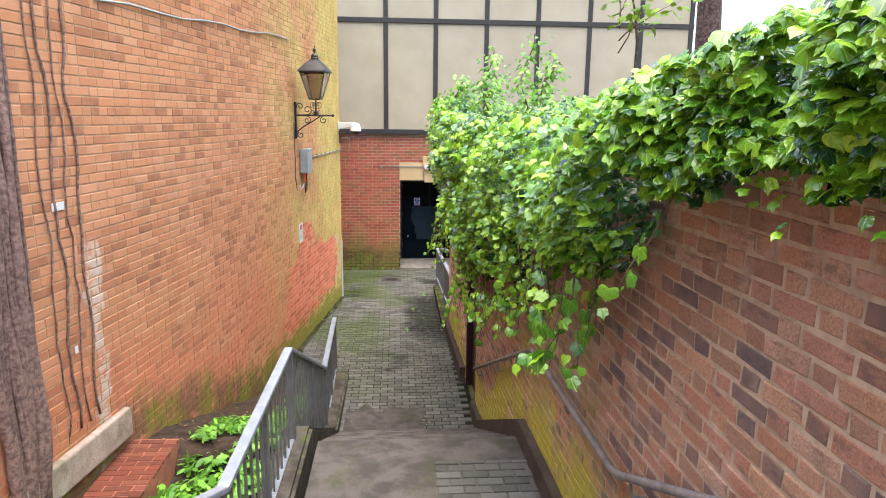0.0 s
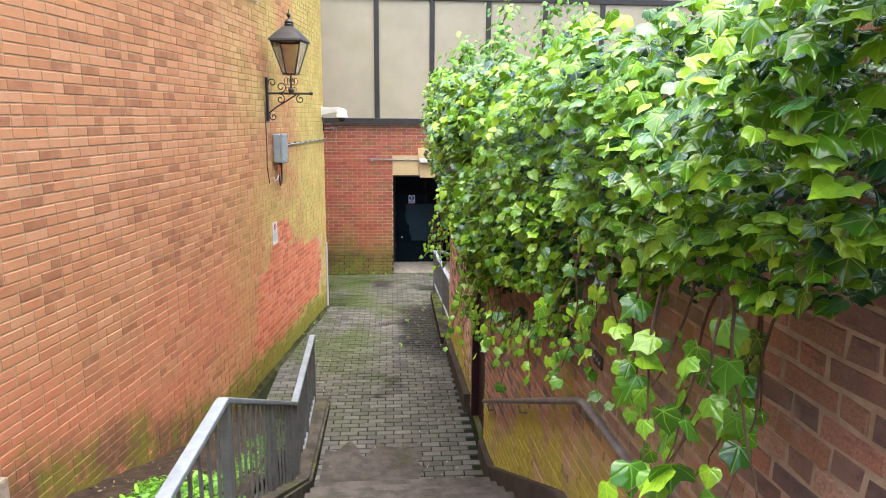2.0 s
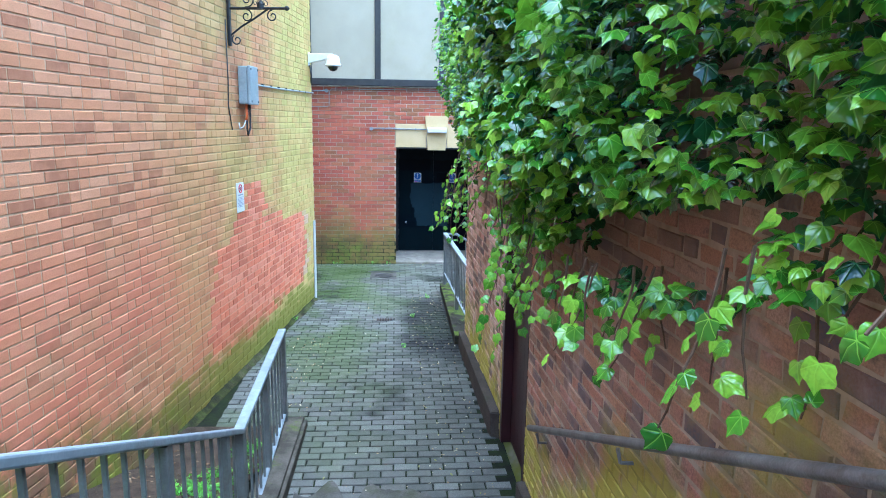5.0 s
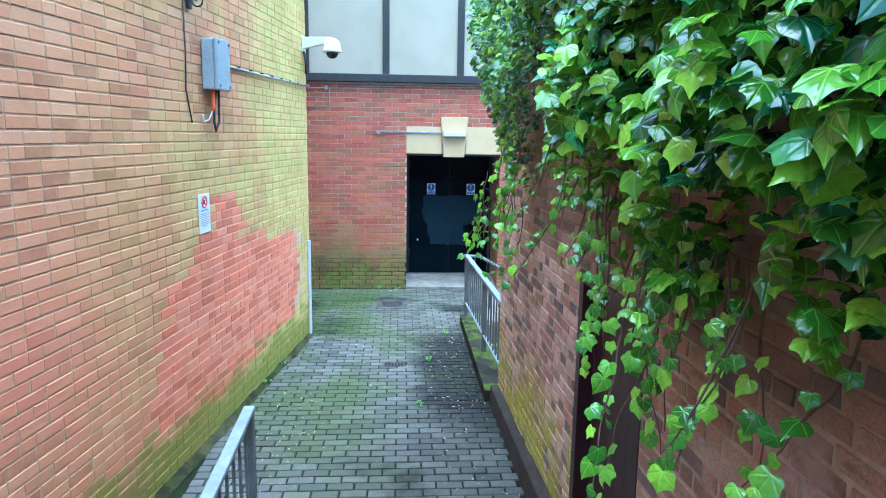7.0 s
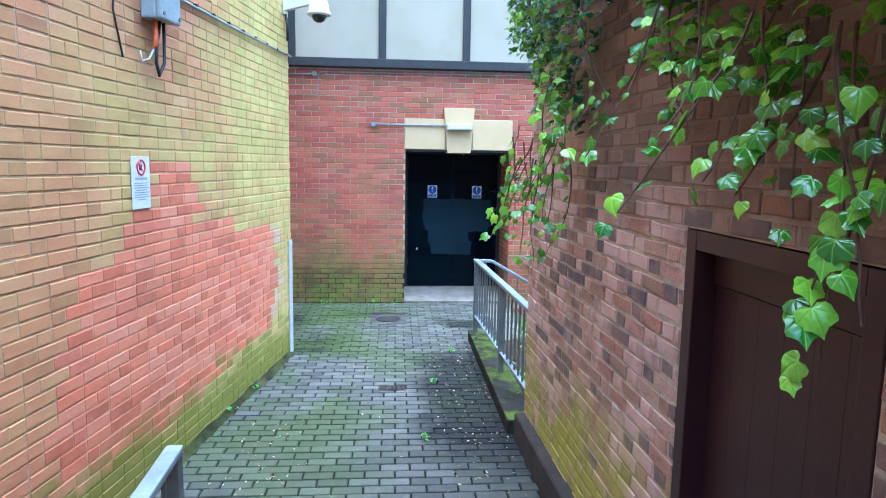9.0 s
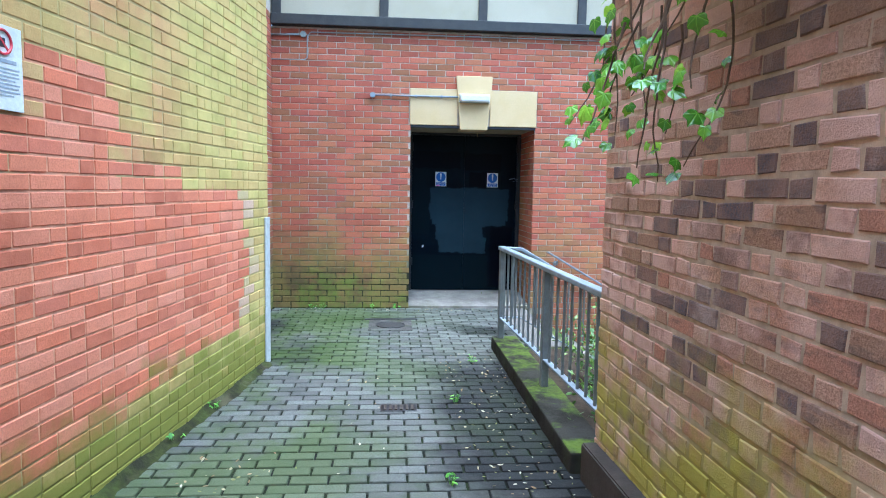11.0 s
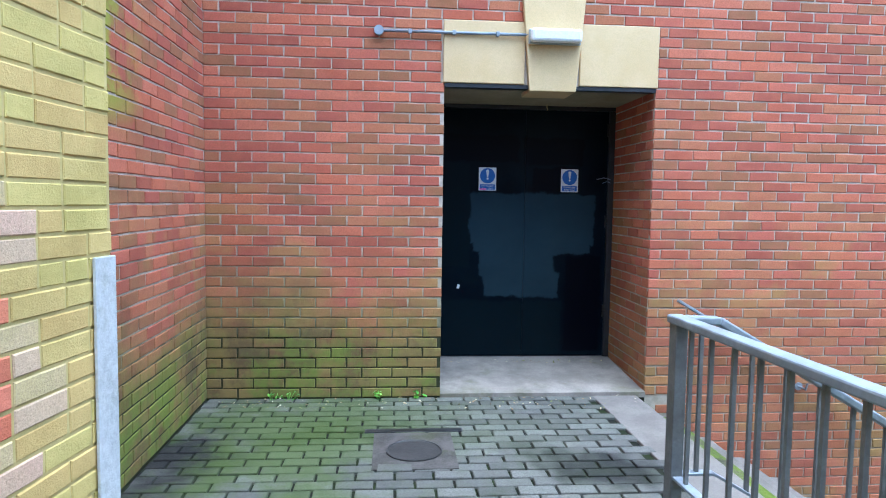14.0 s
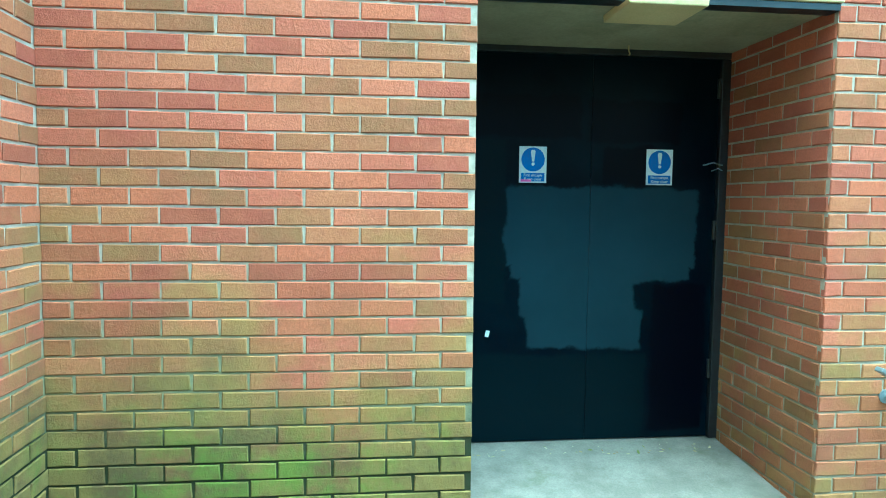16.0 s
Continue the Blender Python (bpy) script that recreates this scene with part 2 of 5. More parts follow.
def paver_damp(m):
    x, y, z = m.xyz()
    wob = m.math('MULTIPLY', m.math('SUBTRACT', m.noise(1.3, 5, 0.65, seed=12.0), 0.5), 1.1)
    wx, wy = m.math('ADD', x, wob), m.math('ADD', y, wob)
    spot = m.times(m.span(wx, 0.02, 0.42), m.span(wy, 10.7, 11.5), m.span(wy, 14.3, 13.6))
    spot = m.math('MAXIMUM', spot, m.times(m.span(wx, -0.45, -0.85), m.span(wy, 13.8, 14.1), m.span(wy, 14.9, 14.5)))
    n = m.math('MAXIMUM', spot, m.span(m.noise(0.8, 4, 0.6, seed=17.0), 0.56, 0.68))
    return m.times(n, 0.88), (0.017, 0.017, 0.019)


PAVER = brick_material("grey_block_paver", [(0.112, 0.112, 0.104), (0.145, 0.145, 0.136), (0.086, 0.087, 0.082), (0.175, 0.174, 0.165), (0.124, 0.124, 0.116)], 0.4, (paver_damp, paver_tint), 0.6, 0.85, 0.08)
PAVER_BED = mottled("dark_joint_sand", (0.010, 0.010, 0.009), (0.018, 0.026, 0.008), 5, spec=0.12)
TARMAC = mottled("worn_tarmac", (0.072, 0.066, 0.062), (0.135, 0.126, 0.118), 4.5, 0.85, bump=0.9, fine=90, dirt=(0.07, 0.08, 0.03), dirt_amount=0.5, spec=0.12)
APRON = mottled("dirty_worn_tarmac", (0.062, 0.057, 0.054), (0.105, 0.098, 0.092), 5, 0.85, bump=0.9, fine=70, dirt=(0.045, 0.05, 0.022), dirt_amount=0.7, spec=0.12)
CONCRETE = mottled("weathered_concrete", (0.14, 0.128, 0.118), (0.19, 0.175, 0.16), 3, 0.85, dirt=(0.10, 0.095, 0.07), fine=90, spec=0.12)


def mossy_concrete(name="mossy_concrete", lo=0.36, hi=0.58, tone=1.0):
    m = Nodes(name, 0.92, spec=0.1)
    c = m.mix(m.span(m.noise(5, 5), 0.35, 0.68), (0.055 * tone, 0.05 * tone, 0.042 * tone), (0.12 * tone, 0.11 * tone, 0.095 * tone))
    g = m.noise(90, 4, 0.7)
    c = m.mix(m.span(g, 0.35, 0.7, 0, 0.4), c, (0.035, 0.03, 0.026))
    up = m.n("SeparateXYZ")
    m.link(m.n("NewGeometry").outputs["Normal"], up.inputs[0])
    grow = m.times(m.span(up.outputs[2], 0.3, 0.9, 0.12, 1.0), m.span(m.noise(3.2, 6, 0.7, seed=31.0), lo, hi))
    c = m.mix(grow, c, m.mix(m.noise(30, 3), (0.05, 0.08, 0.015), (0.14, 0.18, 0.03)))
    m.bump(m.math('ADD', g, m.noise(22, 4)), 0.7, 0.01)
    return m.done(c)


MOSSY = mossy_concrete()
BED_KERB = mossy_concrete("black_damp_kerb", 0.42, 0.60, 0.4)
RED_CAP = mottled("worn_red_coping", (0.42, 0.15, 0.09), (0.28, 0.11, 0.07), 7, 0.9, bump=0.8, fine=50, dirt=(0.10, 0.10, 0.03), dirt_amount=0.7)
KERB_MOSS = mossy_concrete("dark_mossy_kerb", 0.50, 0.68)
PLINTH = mottled("dark_damp_render", (0.055, 0.045, 0.04), (0.085, 0.07, 0.06), 4, 0.7, dirt=(0.05, 0.055, 0.025), bump=0.3, spec=0.12)
SOIL = mottled("leaf_mould_soil", (0.035, 0.026, 0.02), (0.07, 0.05, 0.036), 9, 0.95, bump=1.0, fine=40, spec=0.12)
GUTTER = mottled("mossy_wall_soil", (0.022, 0.020, 0.012), (0.050, 0.060, 0.016), 7, 0.95, bump=1.0, fine=45, dirt=(0.10, 0.085, 0.055), dirt_amount=0.6, spec=0.12)
STONE = mottled("pale_stone", (0.46, 0.38, 0.32), (0.33, 0.26, 0.21), 6, 0.85, bump=0.9, fine=40, dirt=(0.17, 0.15, 0.09), dirt_amount=0.8)
GALV = mottled("weathered_galvanised_steel", (0.30, 0.35, 0.41), (0.23, 0.27, 0.32), 9, 0.5, 0.3, 0.1, dirt=(0.17, 0.18, 0.17), dirt_amount=0.6)
POST_GREY = mottled("dull_grey_steel", (0.15, 0.16, 0.165), (0.20, 0.215, 0.22), 8, 0.55, 0.3, 0.15, dirt=(0.09, 0.08, 0.07))
BLACK_IRON = mottled("black_painted_iron", (0.012, 0.013, 0.016), (0.02, 0.021, 0.025), 12, 0.4, 0.0, 0.1)
RUST_RAIL = mottled("old_brown_iron", (0.20, 0.195, 0.20), (0.30, 0.30, 0.31), 9, 0.45, 0.3, 0.3, dirt=(0.10, 0.05, 0.03))
TIMBER = mottled("black_stained_timber", (0.022, 0.022, 0.024), (0.035, 0.034, 0.034), 8, 0.6, bump=0.3, fine=50)
CREAM = mottled("cream_render", (0.41, 0.375, 0.285), (0.46, 0.42, 0.325), 1.2, 0.9, bump=0.12, fine=120, dirt=(0.34, 0.315, 0.20), dirt_amount=0.4, spec=0.12)
SANDSTONE = mottled("buff_painted_lintel", (0.60, 0.45, 0.23), (0.64, 0.49, 0.27), 3, 0.8, bump=0.15, fine=140, dirt=(0.55, 0.40, 0.2), dirt_amount=0.25)
BROWN_PAINT = mottled("maroon_gloss_paint", (0.028, 0.008, 0.011), (0.042, 0.013, 0.016), 3, 0.45, bump=0.1, fine=50, dirt=(0.03, 0.015, 0.012))
SOFFIT = mottled("tan_painted_soffit", (0.30, 0.255, 0.16), (0.36, 0.31, 0.20), 4, 0.8, bump=0.15, fine=60, dirt=(0.16, 0.15, 0.08), dirt_amount=0.5)
SILL = mottled("stained_pale_concrete", (0.19, 0.17, 0.15), (0.29, 0.265, 0.235), 3.5, 0.85, bump=0.4, fine=90, dirt=(0.13, 0.125, 0.08), dirt_amount=0.75, spec=0.12)
BARK = mottled("dark_bark", (0.075, 0.046, 0.040), (0.24, 0.155, 0.13), 26, 0.95, bump=1.0, fine=60)
VINE_BARK = mottled("shaggy_vine_bark", (0.13, 0.078, 0.066), (0.32, 0.205, 0.17), 30, 0.95, bump=1.0, fine=70)
STEM = mottled("brown_vine_stem", (0.085, 0.05, 0.03), (0.15, 0.095, 0.055), 20, 0.8)


def leaf_material(name, dark, mid, light, rough=0.32, through_light=0.25, veins=False):
    """A leaf: a tone of its own, pale veins from its stalk, a waxy skin, some light through the blade."""
    m = Nodes(name, rough, spec=0.65 if veins else 0.5)
    c = m.ramp(m.piece(), [(0.0, dark), (0.5, mid), (0.85, light), (1.0, tuple(min(1, v * 1.25) for v in light))])
    c = m.mix(m.span(m.noise(60, 3), 0.4, 0.7, 0, 0.3), c, dark)
    if veins:
        uv = m.n("SeparateXYZ")
        m.link(m.n("UVMap").outputs[0], uv.inputs[0])
        ax = m.math('ABSOLUTE', uv.outputs[0])
        ay = m.math('SUBTRACT', uv.outputs[1], 0.28)
        near = None
        for dx, dy in ((0.0, -1.0), (0.79, -0.61), (0.97, 0.22)):
            d = m.math('ABSOLUTE', m.math('SUBTRACT', m.math('MULTIPLY', ax, dy), m.math('MULTIPLY', ay, dx)))
            near = d if near is None else m.math('MINIMUM', near, d)
        c = m.mix(m.span(near, 0.035, 0.006, 0.0, 0.35), c, tuple(min(1, v * 1.5 + 0.03) for v in light))
        m.bump(m.math('ADD', m.span(near, 0.10, 0.0, 1.0, 0.0), m.math('MULTIPLY', m.noise(30, 2), 1.2)), 0.3, 0.004)
    else:
        m.bump(m.noise(90, 2), 0.15, 0.003)
    tr = m.n("BsdfTranslucent")
    m.link(m.mix(0.4, c, (0.30, 0.42, 0.02)), tr.inputs["Color"])
    sh = m.n("MixShader")
    sh.inputs[0].default_value = through_light
    m.link(m.bsdf.outputs[0], sh.inputs[1])
    m.link(tr.outputs[0], sh.inputs[2])
    m.link(sh.outputs[0], m.t.nodes["Material Output"].inputs["Surface"])
    return m.done(c)


IVY = leaf_material("ivy_leaf", (0.036, 0.13, 0.012), (0.13, 0.35, 0.022), (0.32, 0.60, 0.04), 0.16, 0.17, True)
IVY_MID = leaf_material("mature_ivy_leaf", (0.035, 0.15, 0.02), (0.10, 0.32, 0.03), (0.26, 0.56, 0.05), 0.16, 0.2, True)
# Dark tone of old leaves; it also paints the shade inside the ivy.
OLD_AND_SHADED_IVY = leaf_material("old_and_shaded_ivy_leaf", (0.010, 0.042, 0.019), (0.030, 0.115, 0.042), (0.085, 0.25, 0.07), 0.16, 0.06, True)
WEED = leaf_material("weed_leaf", (0.06, 0.20, 0.02), (0.13, 0.38, 0.035), (0.22, 0.50, 0.05), 0.5)
SHRUB = leaf_material("shrub_leaf", (0.03, 0.08, 0.025), (0.08, 0.18, 0.04), (0.22, 0.34, 0.07), 0.4)
TREE_LEAF = leaf_material("tree_leaf", (0.12, 0.26, 0.02), (0.20, 0.38, 0.04), (0.30, 0.48, 0.06), 0.5)


# ---- building tools ----
def mesh_of(bm, name):
    me = bpy.data.meshes.new(name)
    bmesh.ops.recalc_face_normals(bm, faces=bm.faces[:])
    bm.to_mesh(me)
    bm.free()
    return me


def part(name, bm, material, parent=None, label="", smooth=False):
    me = mesh_of(bm, name) if isinstance(bm, bmesh.types.BMesh) else bm
    if material and not me.materials:
        me.materials.append(material)
    if smooth:
        for p in me.polygons:
            p.use_smooth = True
    ob = new(name, me)
    if parent:
        ob.parent = parent
    if label:
        tagged(ob, label)
    return ob


def box(bm, lo, hi, bevel=0.0, m=None):
    """A box from corner to corner, its edges rounded, at the pose m."""
    r = bmesh.ops.create_cube(bm, size=1.0)
    lo, hi = Vector(lo), Vector(hi)
    bmesh.ops.transform(bm, verts=r["verts"], matrix=Matrix.Translation((lo + hi) / 2) @ Matrix.Diagonal((*(hi - lo), 1)))
    vs = r["verts"]
    if bevel:
        es = list({e for v in vs for e in v.link_edges})
        b = bmesh.ops.bevel(bm, geom=es, offset=bevel, segments=2, affect='EDGES', profile=0.5)
        vs = list({v for f in b["faces"] for v in f.verts} | {v for v in vs if v.is_valid})
    if m is not None:
        bmesh.ops.transform(bm, verts=vs, matrix=m)
    return bm


def boxes(*items):
    bm = bmesh.new()
    for it in items:
        box(bm, *it)
    return bm


def bar(bm, p, q, w, h, bevel=0.0):
    """A straight bar from p to q, w wide and h high, centred on the line."""
    p, q = Vector(p), Vector(q)
    x = (q - p).normalized()
    ref = Vector((0, 0, 1)) if abs(x.z) < 0.95 else Vector((0, 1, 0))
    y = ref.cross(x).normalized()
    z = x.cross(y)
    m = Matrix((x, y, z)).transposed().to_4x4()
    m.translation = p
    return box(bm, (0, -w / 2, -h / 2), ((q - p).length, w / 2, h / 2), bevel, m)


def tube(points, radii, sides=8, closed_ends=True):
    """A round tube through points."""
    bm = bmesh.new()
    rings = []
    pts = [Vector(p) for p in points]
    side = None
    for i, p in enumerate(pts):
        d = (pts[min(i + 1, len(pts) - 1)] - pts[max(i - 1, 0)]).normalized()
        if side is None:
            side = d.orthogonal().normalized()
        side = (side - d * side.dot(d)).normalized()
        up = d.cross(side)
        r = radii[i] if isinstance(radii, (list, tuple)) else radii
        rings.append([bm.verts.new(p + (side * math.cos(a) + up * math.sin(a)) * r) for a in (2 * math.pi * k / sides for k in range(sides))])
    for a, b in zip(rings, rings[1:]):
        for k in range(sides):
            bm.faces.new((a[k], a[(k + 1) % sides], b[(k + 1) % sides], b[k]))
    if closed_ends:
        bm.faces.new(rings[0][::-1])
        bm.faces.new(rings[-1])
    return bm


def join(*bms):
    out = bmesh.new()
    for b in bms:
        me = bpy.data.meshes.new("piece")
        b.to_mesh(me)
        b.free()
        out.from_mesh(me)
        bpy.data.meshes.remove(me)
    return out


def lathe(profile, sides=20, m=None):
    """A turned shape from (radius, height) pairs."""
    bm = bmesh.new()
    rings = [[bm.verts.new((r * math.cos(2 * math.pi * k / sides), r * math.sin(2 * math.pi * k / sides), z)) for k in range(sides)] for r, z in profile]
    for a, b in zip(rings, rings[1:]):
        for k in range(sides):
            bm.faces.new((a[k], a[(k + 1) % sides], b[(k + 1) % sides], b[k]))
    bm.faces.new(rings[0][::-1])
    bm.faces.new(rings[-1])
    if m is not None:
        bmesh.ops.transform(bm, verts=bm.verts[:], matrix=m)
    return bm


def empty(name, m, label, category, group="", kind=""):
    ob = new(name)
    ob.empty_display_size = 0.1
    ob.matrix_world = m
    return tagged(ob, label, category, group, kind)


BRICK_FACES = np.array([(8, 9, 10, 11), (4, 5, 9, 8), (5, 6, 10, 9), (6, 7, 11, 10), (7, 4, 8, 11), (0, 1, 5, 4), (1, 2, 6, 5), (2, 3, 7, 6), (3, 0, 4, 7)])


def brick_verts(u0, u1, v0, v1, d, back=0.02, c=0.0038):
    """A brick that stands d proud of the wall's face (the plane y = 0, outside at -y), with worn arrises."""
    return np.array([(u0, back, v0), (u1, back, v0), (u1, back, v1), (u0, back, v1),
                     (u0, -d + c, v0), (u1, -d + c, v0), (u1, -d + c, v1), (u0, -d + c, v1),
                     (u0 + c, -d, v0 + c), (u1 - c, -d, v0 + c), (u1 - c, -d, v1 - c), (u0 + c, -d, v1 - c)])


def rough_brick(u0, u1, v0, v1, d, ragged, rng):
    """A brick whose corners stray by up to ragged."""
    v = brick_verts(u0, u1, v0, v1, d)
    for k in range(4):
        du, dv = rng.uniform(-ragged, ragged), rng.uniform(-ragged, ragged)
        for i in (k, k + 4, k + 8):
            v[i] += (du, 0, dv)
    return v


def quads_mesh(name, verts, faces, slots, materials):
    me = bpy.data.meshes.new(name)
    me.from_pydata(verts, [], faces)
    for m in materials:
        me.materials.append(m)
    if slots is not None:
        me.polygons.foreach_set("material_index", slots)
    me.update()
    return me


def courses(length, height, bond, rng, course=0.075, unit=0.225, joint=0.010):
    """The bricks of a wall, as (u0, u1, v0, v1, whole)."""
    out = []
    half = unit / 2
    for i in range(int(height / course + 0.999)):
        v0, v1 = i * course + joint / 2, min((i + 1) * course - joint / 2, height)
        if v1 - v0 < 0.02:
            continue
        u, k = (-half if i % 2 else 0.0), rng.randrange(8)
        if bond == 'flemish':
            u = -half * 0.5 - (unit * 0.75 if i % 2 else 0.0)
            k = 0
        while u < length:
            if bond == 'flemish':
                w = half if k % 2 else unit
            elif bond == 'mixed':
                w = half if rng.random() < 0.3 else unit
            else:
                w = unit
            a, b = max(u + joint / 2, 0.0), min(u + w - joint / 2, length)
            if b - a > 0.03:
                out.append((a, b, v0, v1))
            u += w
            k += 1
    return out


def lay(wall, bricks, materials, choose, near, rng, proud=0.0045, piece="brick", wobble=0.0018, ragged=0.0015):
    """Lay bricks on a wall: those that near() picks are objects of their own, the rest one joined part."""
    shared, verts, faces, slots, count, single = {}, [], [], [], 0, 0
    for a, b, v0, v1 in bricks:
        slot = choose((a + b) / 2, (v0 + v1) / 2)
        if slot is None:
            continue
        if single < 300 and near((a + b) / 2, (v0 + v1) / 2):
            key = (round(b - a, 3), round(v1 - v0, 3), slot, single % 4)
            if key not in shared:
                w, h = (b - a) / 2, (v1 - v0) / 2
                shared[key] = quads_mesh(piece, rough_brick(-w, w, -h, h, proud, ragged, rng).tolist(), BRICK_FACES.tolist(), None, [materials[slot]])
            ob = new(piece, shared[key])
            ob.parent = wall
            ob.matrix_local = pose((a + b) / 2, rng.uniform(-wobble, wobble), (v0 + v1) / 2, rng.uniform(-.5, .5), rng.uniform(-.35, .35), rng.uniform(-.4, .4))
            single += 1
            continue
        d = proud + rng.uniform(-wobble, wobble)
        verts.append(rough_brick(a, b, v0, v1, d, ragged, rng))
        faces.append(BRICK_FACES + 12 * count)
        slots += [slot] * 9
        count += 1
    if count:
        me = quads_mesh(piece + "_courses", np.concatenate(verts).tolist(), np.concatenate(faces).tolist(), slots, materials)
        ob = new(piece + "_courses", me)
        ob.parent = wall
        tagged(ob, kind="stuff")
    return wall


def core(name, parts, material, m, label, category="wall"):
    """The mortar body of a wall, out of butted blocks."""
    ob = part(name, boxes(*parts), material)
    ob.matrix_world = m
    return tagged(ob, label, category, kind="structure")


# ---- plan ----
LANDING, TOP = 1.18, 2.45
L_TURN = math.degrees(math.atan(0.143))
L_M = Matrix.Translation((-1.18, 14.04, 0)) @ pose(0, 0, 0, 0, 0, 90 - L_TURN) @ Matrix.Translation((-17.0, 0, 0))
R_TURN = 1.15
R_M = Matrix.Translation((0.985, 11.68, 0)) @ pose(0, 0, 0, 0, 0, -90 + R_TURN)
D_M = Matrix.Translation((-1.6, 16.63, 0))


def right_x(y):
    return 0.985 + (11.68 - y) * math.tan(radians(R_TURN))


def left_x(y):
    return -1.18 + (y - 14.04) * 0.143


# ---- ground ----
bm = bmesh.new()
bmesh.ops.create_grid(bm, x_segments=8, y_segments=8, size=400)
bmesh.ops.translate(bm, verts=bm.verts[:], vec=(0, 0, -1.3))
ground = tagged(part("ground", bm, TARMAC), "grey tarmac ground around the buildings", "ground", kind="structure")
floor = tagged(part("floor", boxes(((-1.9, 7.3, -1.3), (1.06, 14.75, -0.012)), ((1.06, 14.5, -1.3), (1.27, 14.75, -0.012)), ((-1.9, 14.75, -1.3), (1.27, 16.62, -0.012)), ((-1.58, 16.62, -1.3), (1.69, 17.6, -0.012))), PAVER_BED), "passage floor of grey block paving, mossy and damp", "floor", kind="structure")
upper = tagged(part("pavement", boxes(((-3.6, -14, -1.3), (1.6, 0.96, TOP))), TARMAC), "upper path of worn grey tarmac at the stair head", "pavement", kind="structure")


def flight(name, y0, z0, risers, rise, going, x0, x1, label):
    """A flight going down along +y from the edge y0 at height z0."""
    ob = empty(name, pose((x0 + x1) / 2, y0, z0), label, "stairs", kind="structure")
    for i in range(1, risers):
        top = z0 - i * rise
        ya = y0 + (i - 1) * going
        b = bmesh.new()
        box(b, (x0, ya - 0.03, -1.29), (x1, ya + going, top), 0.012)
        s = part("step", b, TARMAC, ob)
        s.matrix_parent_inverse = ob.matrix_world.inverted()
    return ob


flight("stairs_upper", 0.96, TOP, 7, (TOP - LANDING) / 7, 0.385, -0.68, 1.17, "upper flight of worn dark concrete steps")
flight("stairs_lower", 5.24, LANDING, 7, LANDING / 7, 0.36, -0.68, 1.03, "lower flight of worn dark concrete steps")
landing = tagged(part("landing", boxes(((-0.68, 3.27, -1.29), (1.14, 5.24, LANDING), 0.015)), TARMAC), "stair landing of dark worn tarmac with some paving", "landing", kind="structure")

# ---- walls ----
RNG = random.Random(4)
PATCH = [(10.5, 1.52), (10.85, 1.6), (10.9, 1.78), (11.13, 1.78), (11.16, 2.08), (11.74, 2.09), (11.8, 1.66), (12.45, 1.62), (12.59, 1.5), (13.38, 1.5), (13.52, 1.28), (13.57, 1.05), (13.52, 0.7), (13.23, 0.45), (12.56, 0.45), (11.52, 0.3), (10.49, 0.27), (10.08, 0.6), (10.18, 1.2)]


def inside(p, poly):
    r = False
    for (x0, y0), (x1, y1) in zip(poly, poly[1:] + poly[:1]):
        if (y0 > p[1]) != (y1 > p[1]) and p[0] < x0 + (p[1] - y0) * (x1 - x0) / (y1 - y0):
            r = not r
    return r


def left_choice(u, v):
    y = 14.04 + (u - 17.0) * math.cos(radians(L_TURN))
    if inside((y + RNG.uniform(-.05, .05), v), PATCH):
        return 1
    return 2 if inside((y - 0.16, v), PATCH) and y > 13.0 and RNG.random() < 0.8 else 0


wall_left = core("wall_left", [((0, 0, -1.3), (17.0, 0.4, 6.75))], LEFT_MORTAR, L_M, "tan brick side wall with algae and a patch of new red bricks")
tagged(part("wall_left_return", boxes(((-6.5, 13.65, -1.3), (-1.6, 14.035, 6.75))), LEFT_MORTAR), "end wall of the tan brick building", "wall", kind="structure")

wall_recess = core("wall_recess", [((0, 0, -1.3), (2.61, 0.4, 6.75))], DOOR_MORTAR, Matrix.Translation((-1.6, 14.02, 0)) @ pose(0, 0, 0, 0, 0, 90), "short red brick wall in the recess, green at its foot")

DW0, DW1, DTOP = 1.71, 3.29, 2.325
wall_north = core("wall_north", [((0, 0, -1.3), (DW0, 0.3, 3.47)), ((DW0, 0, DTOP), (DW1, 0.3, 3.47)), ((DW1, 0, -1.3), (11.0, 0.3, 3.47)),
                                 ((DW0 - 0.3, 0.3, -1.3), (DW0, 1.0, DTOP)), ((DW1, 0.3, -1.3), (DW1 + 0.3, 1.0, DTOP)), ((DW0 - 0.3, 0.3, DTOP), (DW1 + 0.3, 1.0, DTOP + 0.3))],
                  DOOR_MORTAR, D_M, "red brick wall around a fire exit, mossy at its foot")

wall_right = core("wall_right", [((0, 0, -1.3), (2.53, 0.36, 3.9)), ((2.53, 0, 1.90), (3.51, 0.36, 3.9)), ((3.51, 0, -1.3), (17.0, 0.36, 3.9))], OLD_MORTAR, R_M, "old multi-coloured brick retaining wall beneath ivy")
tagged(part("wall_garden_end", boxes(((1.36, 11.31, -1.3), (9.5, 11.67, 3.6))), OLD_MORTAR), "end of the old brick retaining wall", "wall", kind="structure")
tagged(part("garden_ground", boxes(((1.75, -4, 3.2), (9.5, 11.3, 3.7))), SOIL), "raised garden soil behind the retaining wall", "ground", kind="structure")
tagged(part("wall_south", boxes(((-9, -14.4, -1.3), (9.5, -14.02, 7))), LEFT_MORTAR), "plain brick wall closing the path", "wall", kind="structure")

# upper storey with timber framing
tagged(part("wall_upper", boxes(((-1.6, 16.60, 3.60), (7.45, 16.95, 7.4))), CREAM), "cream rendered upper storey between black timbers", "wall", kind="structure")
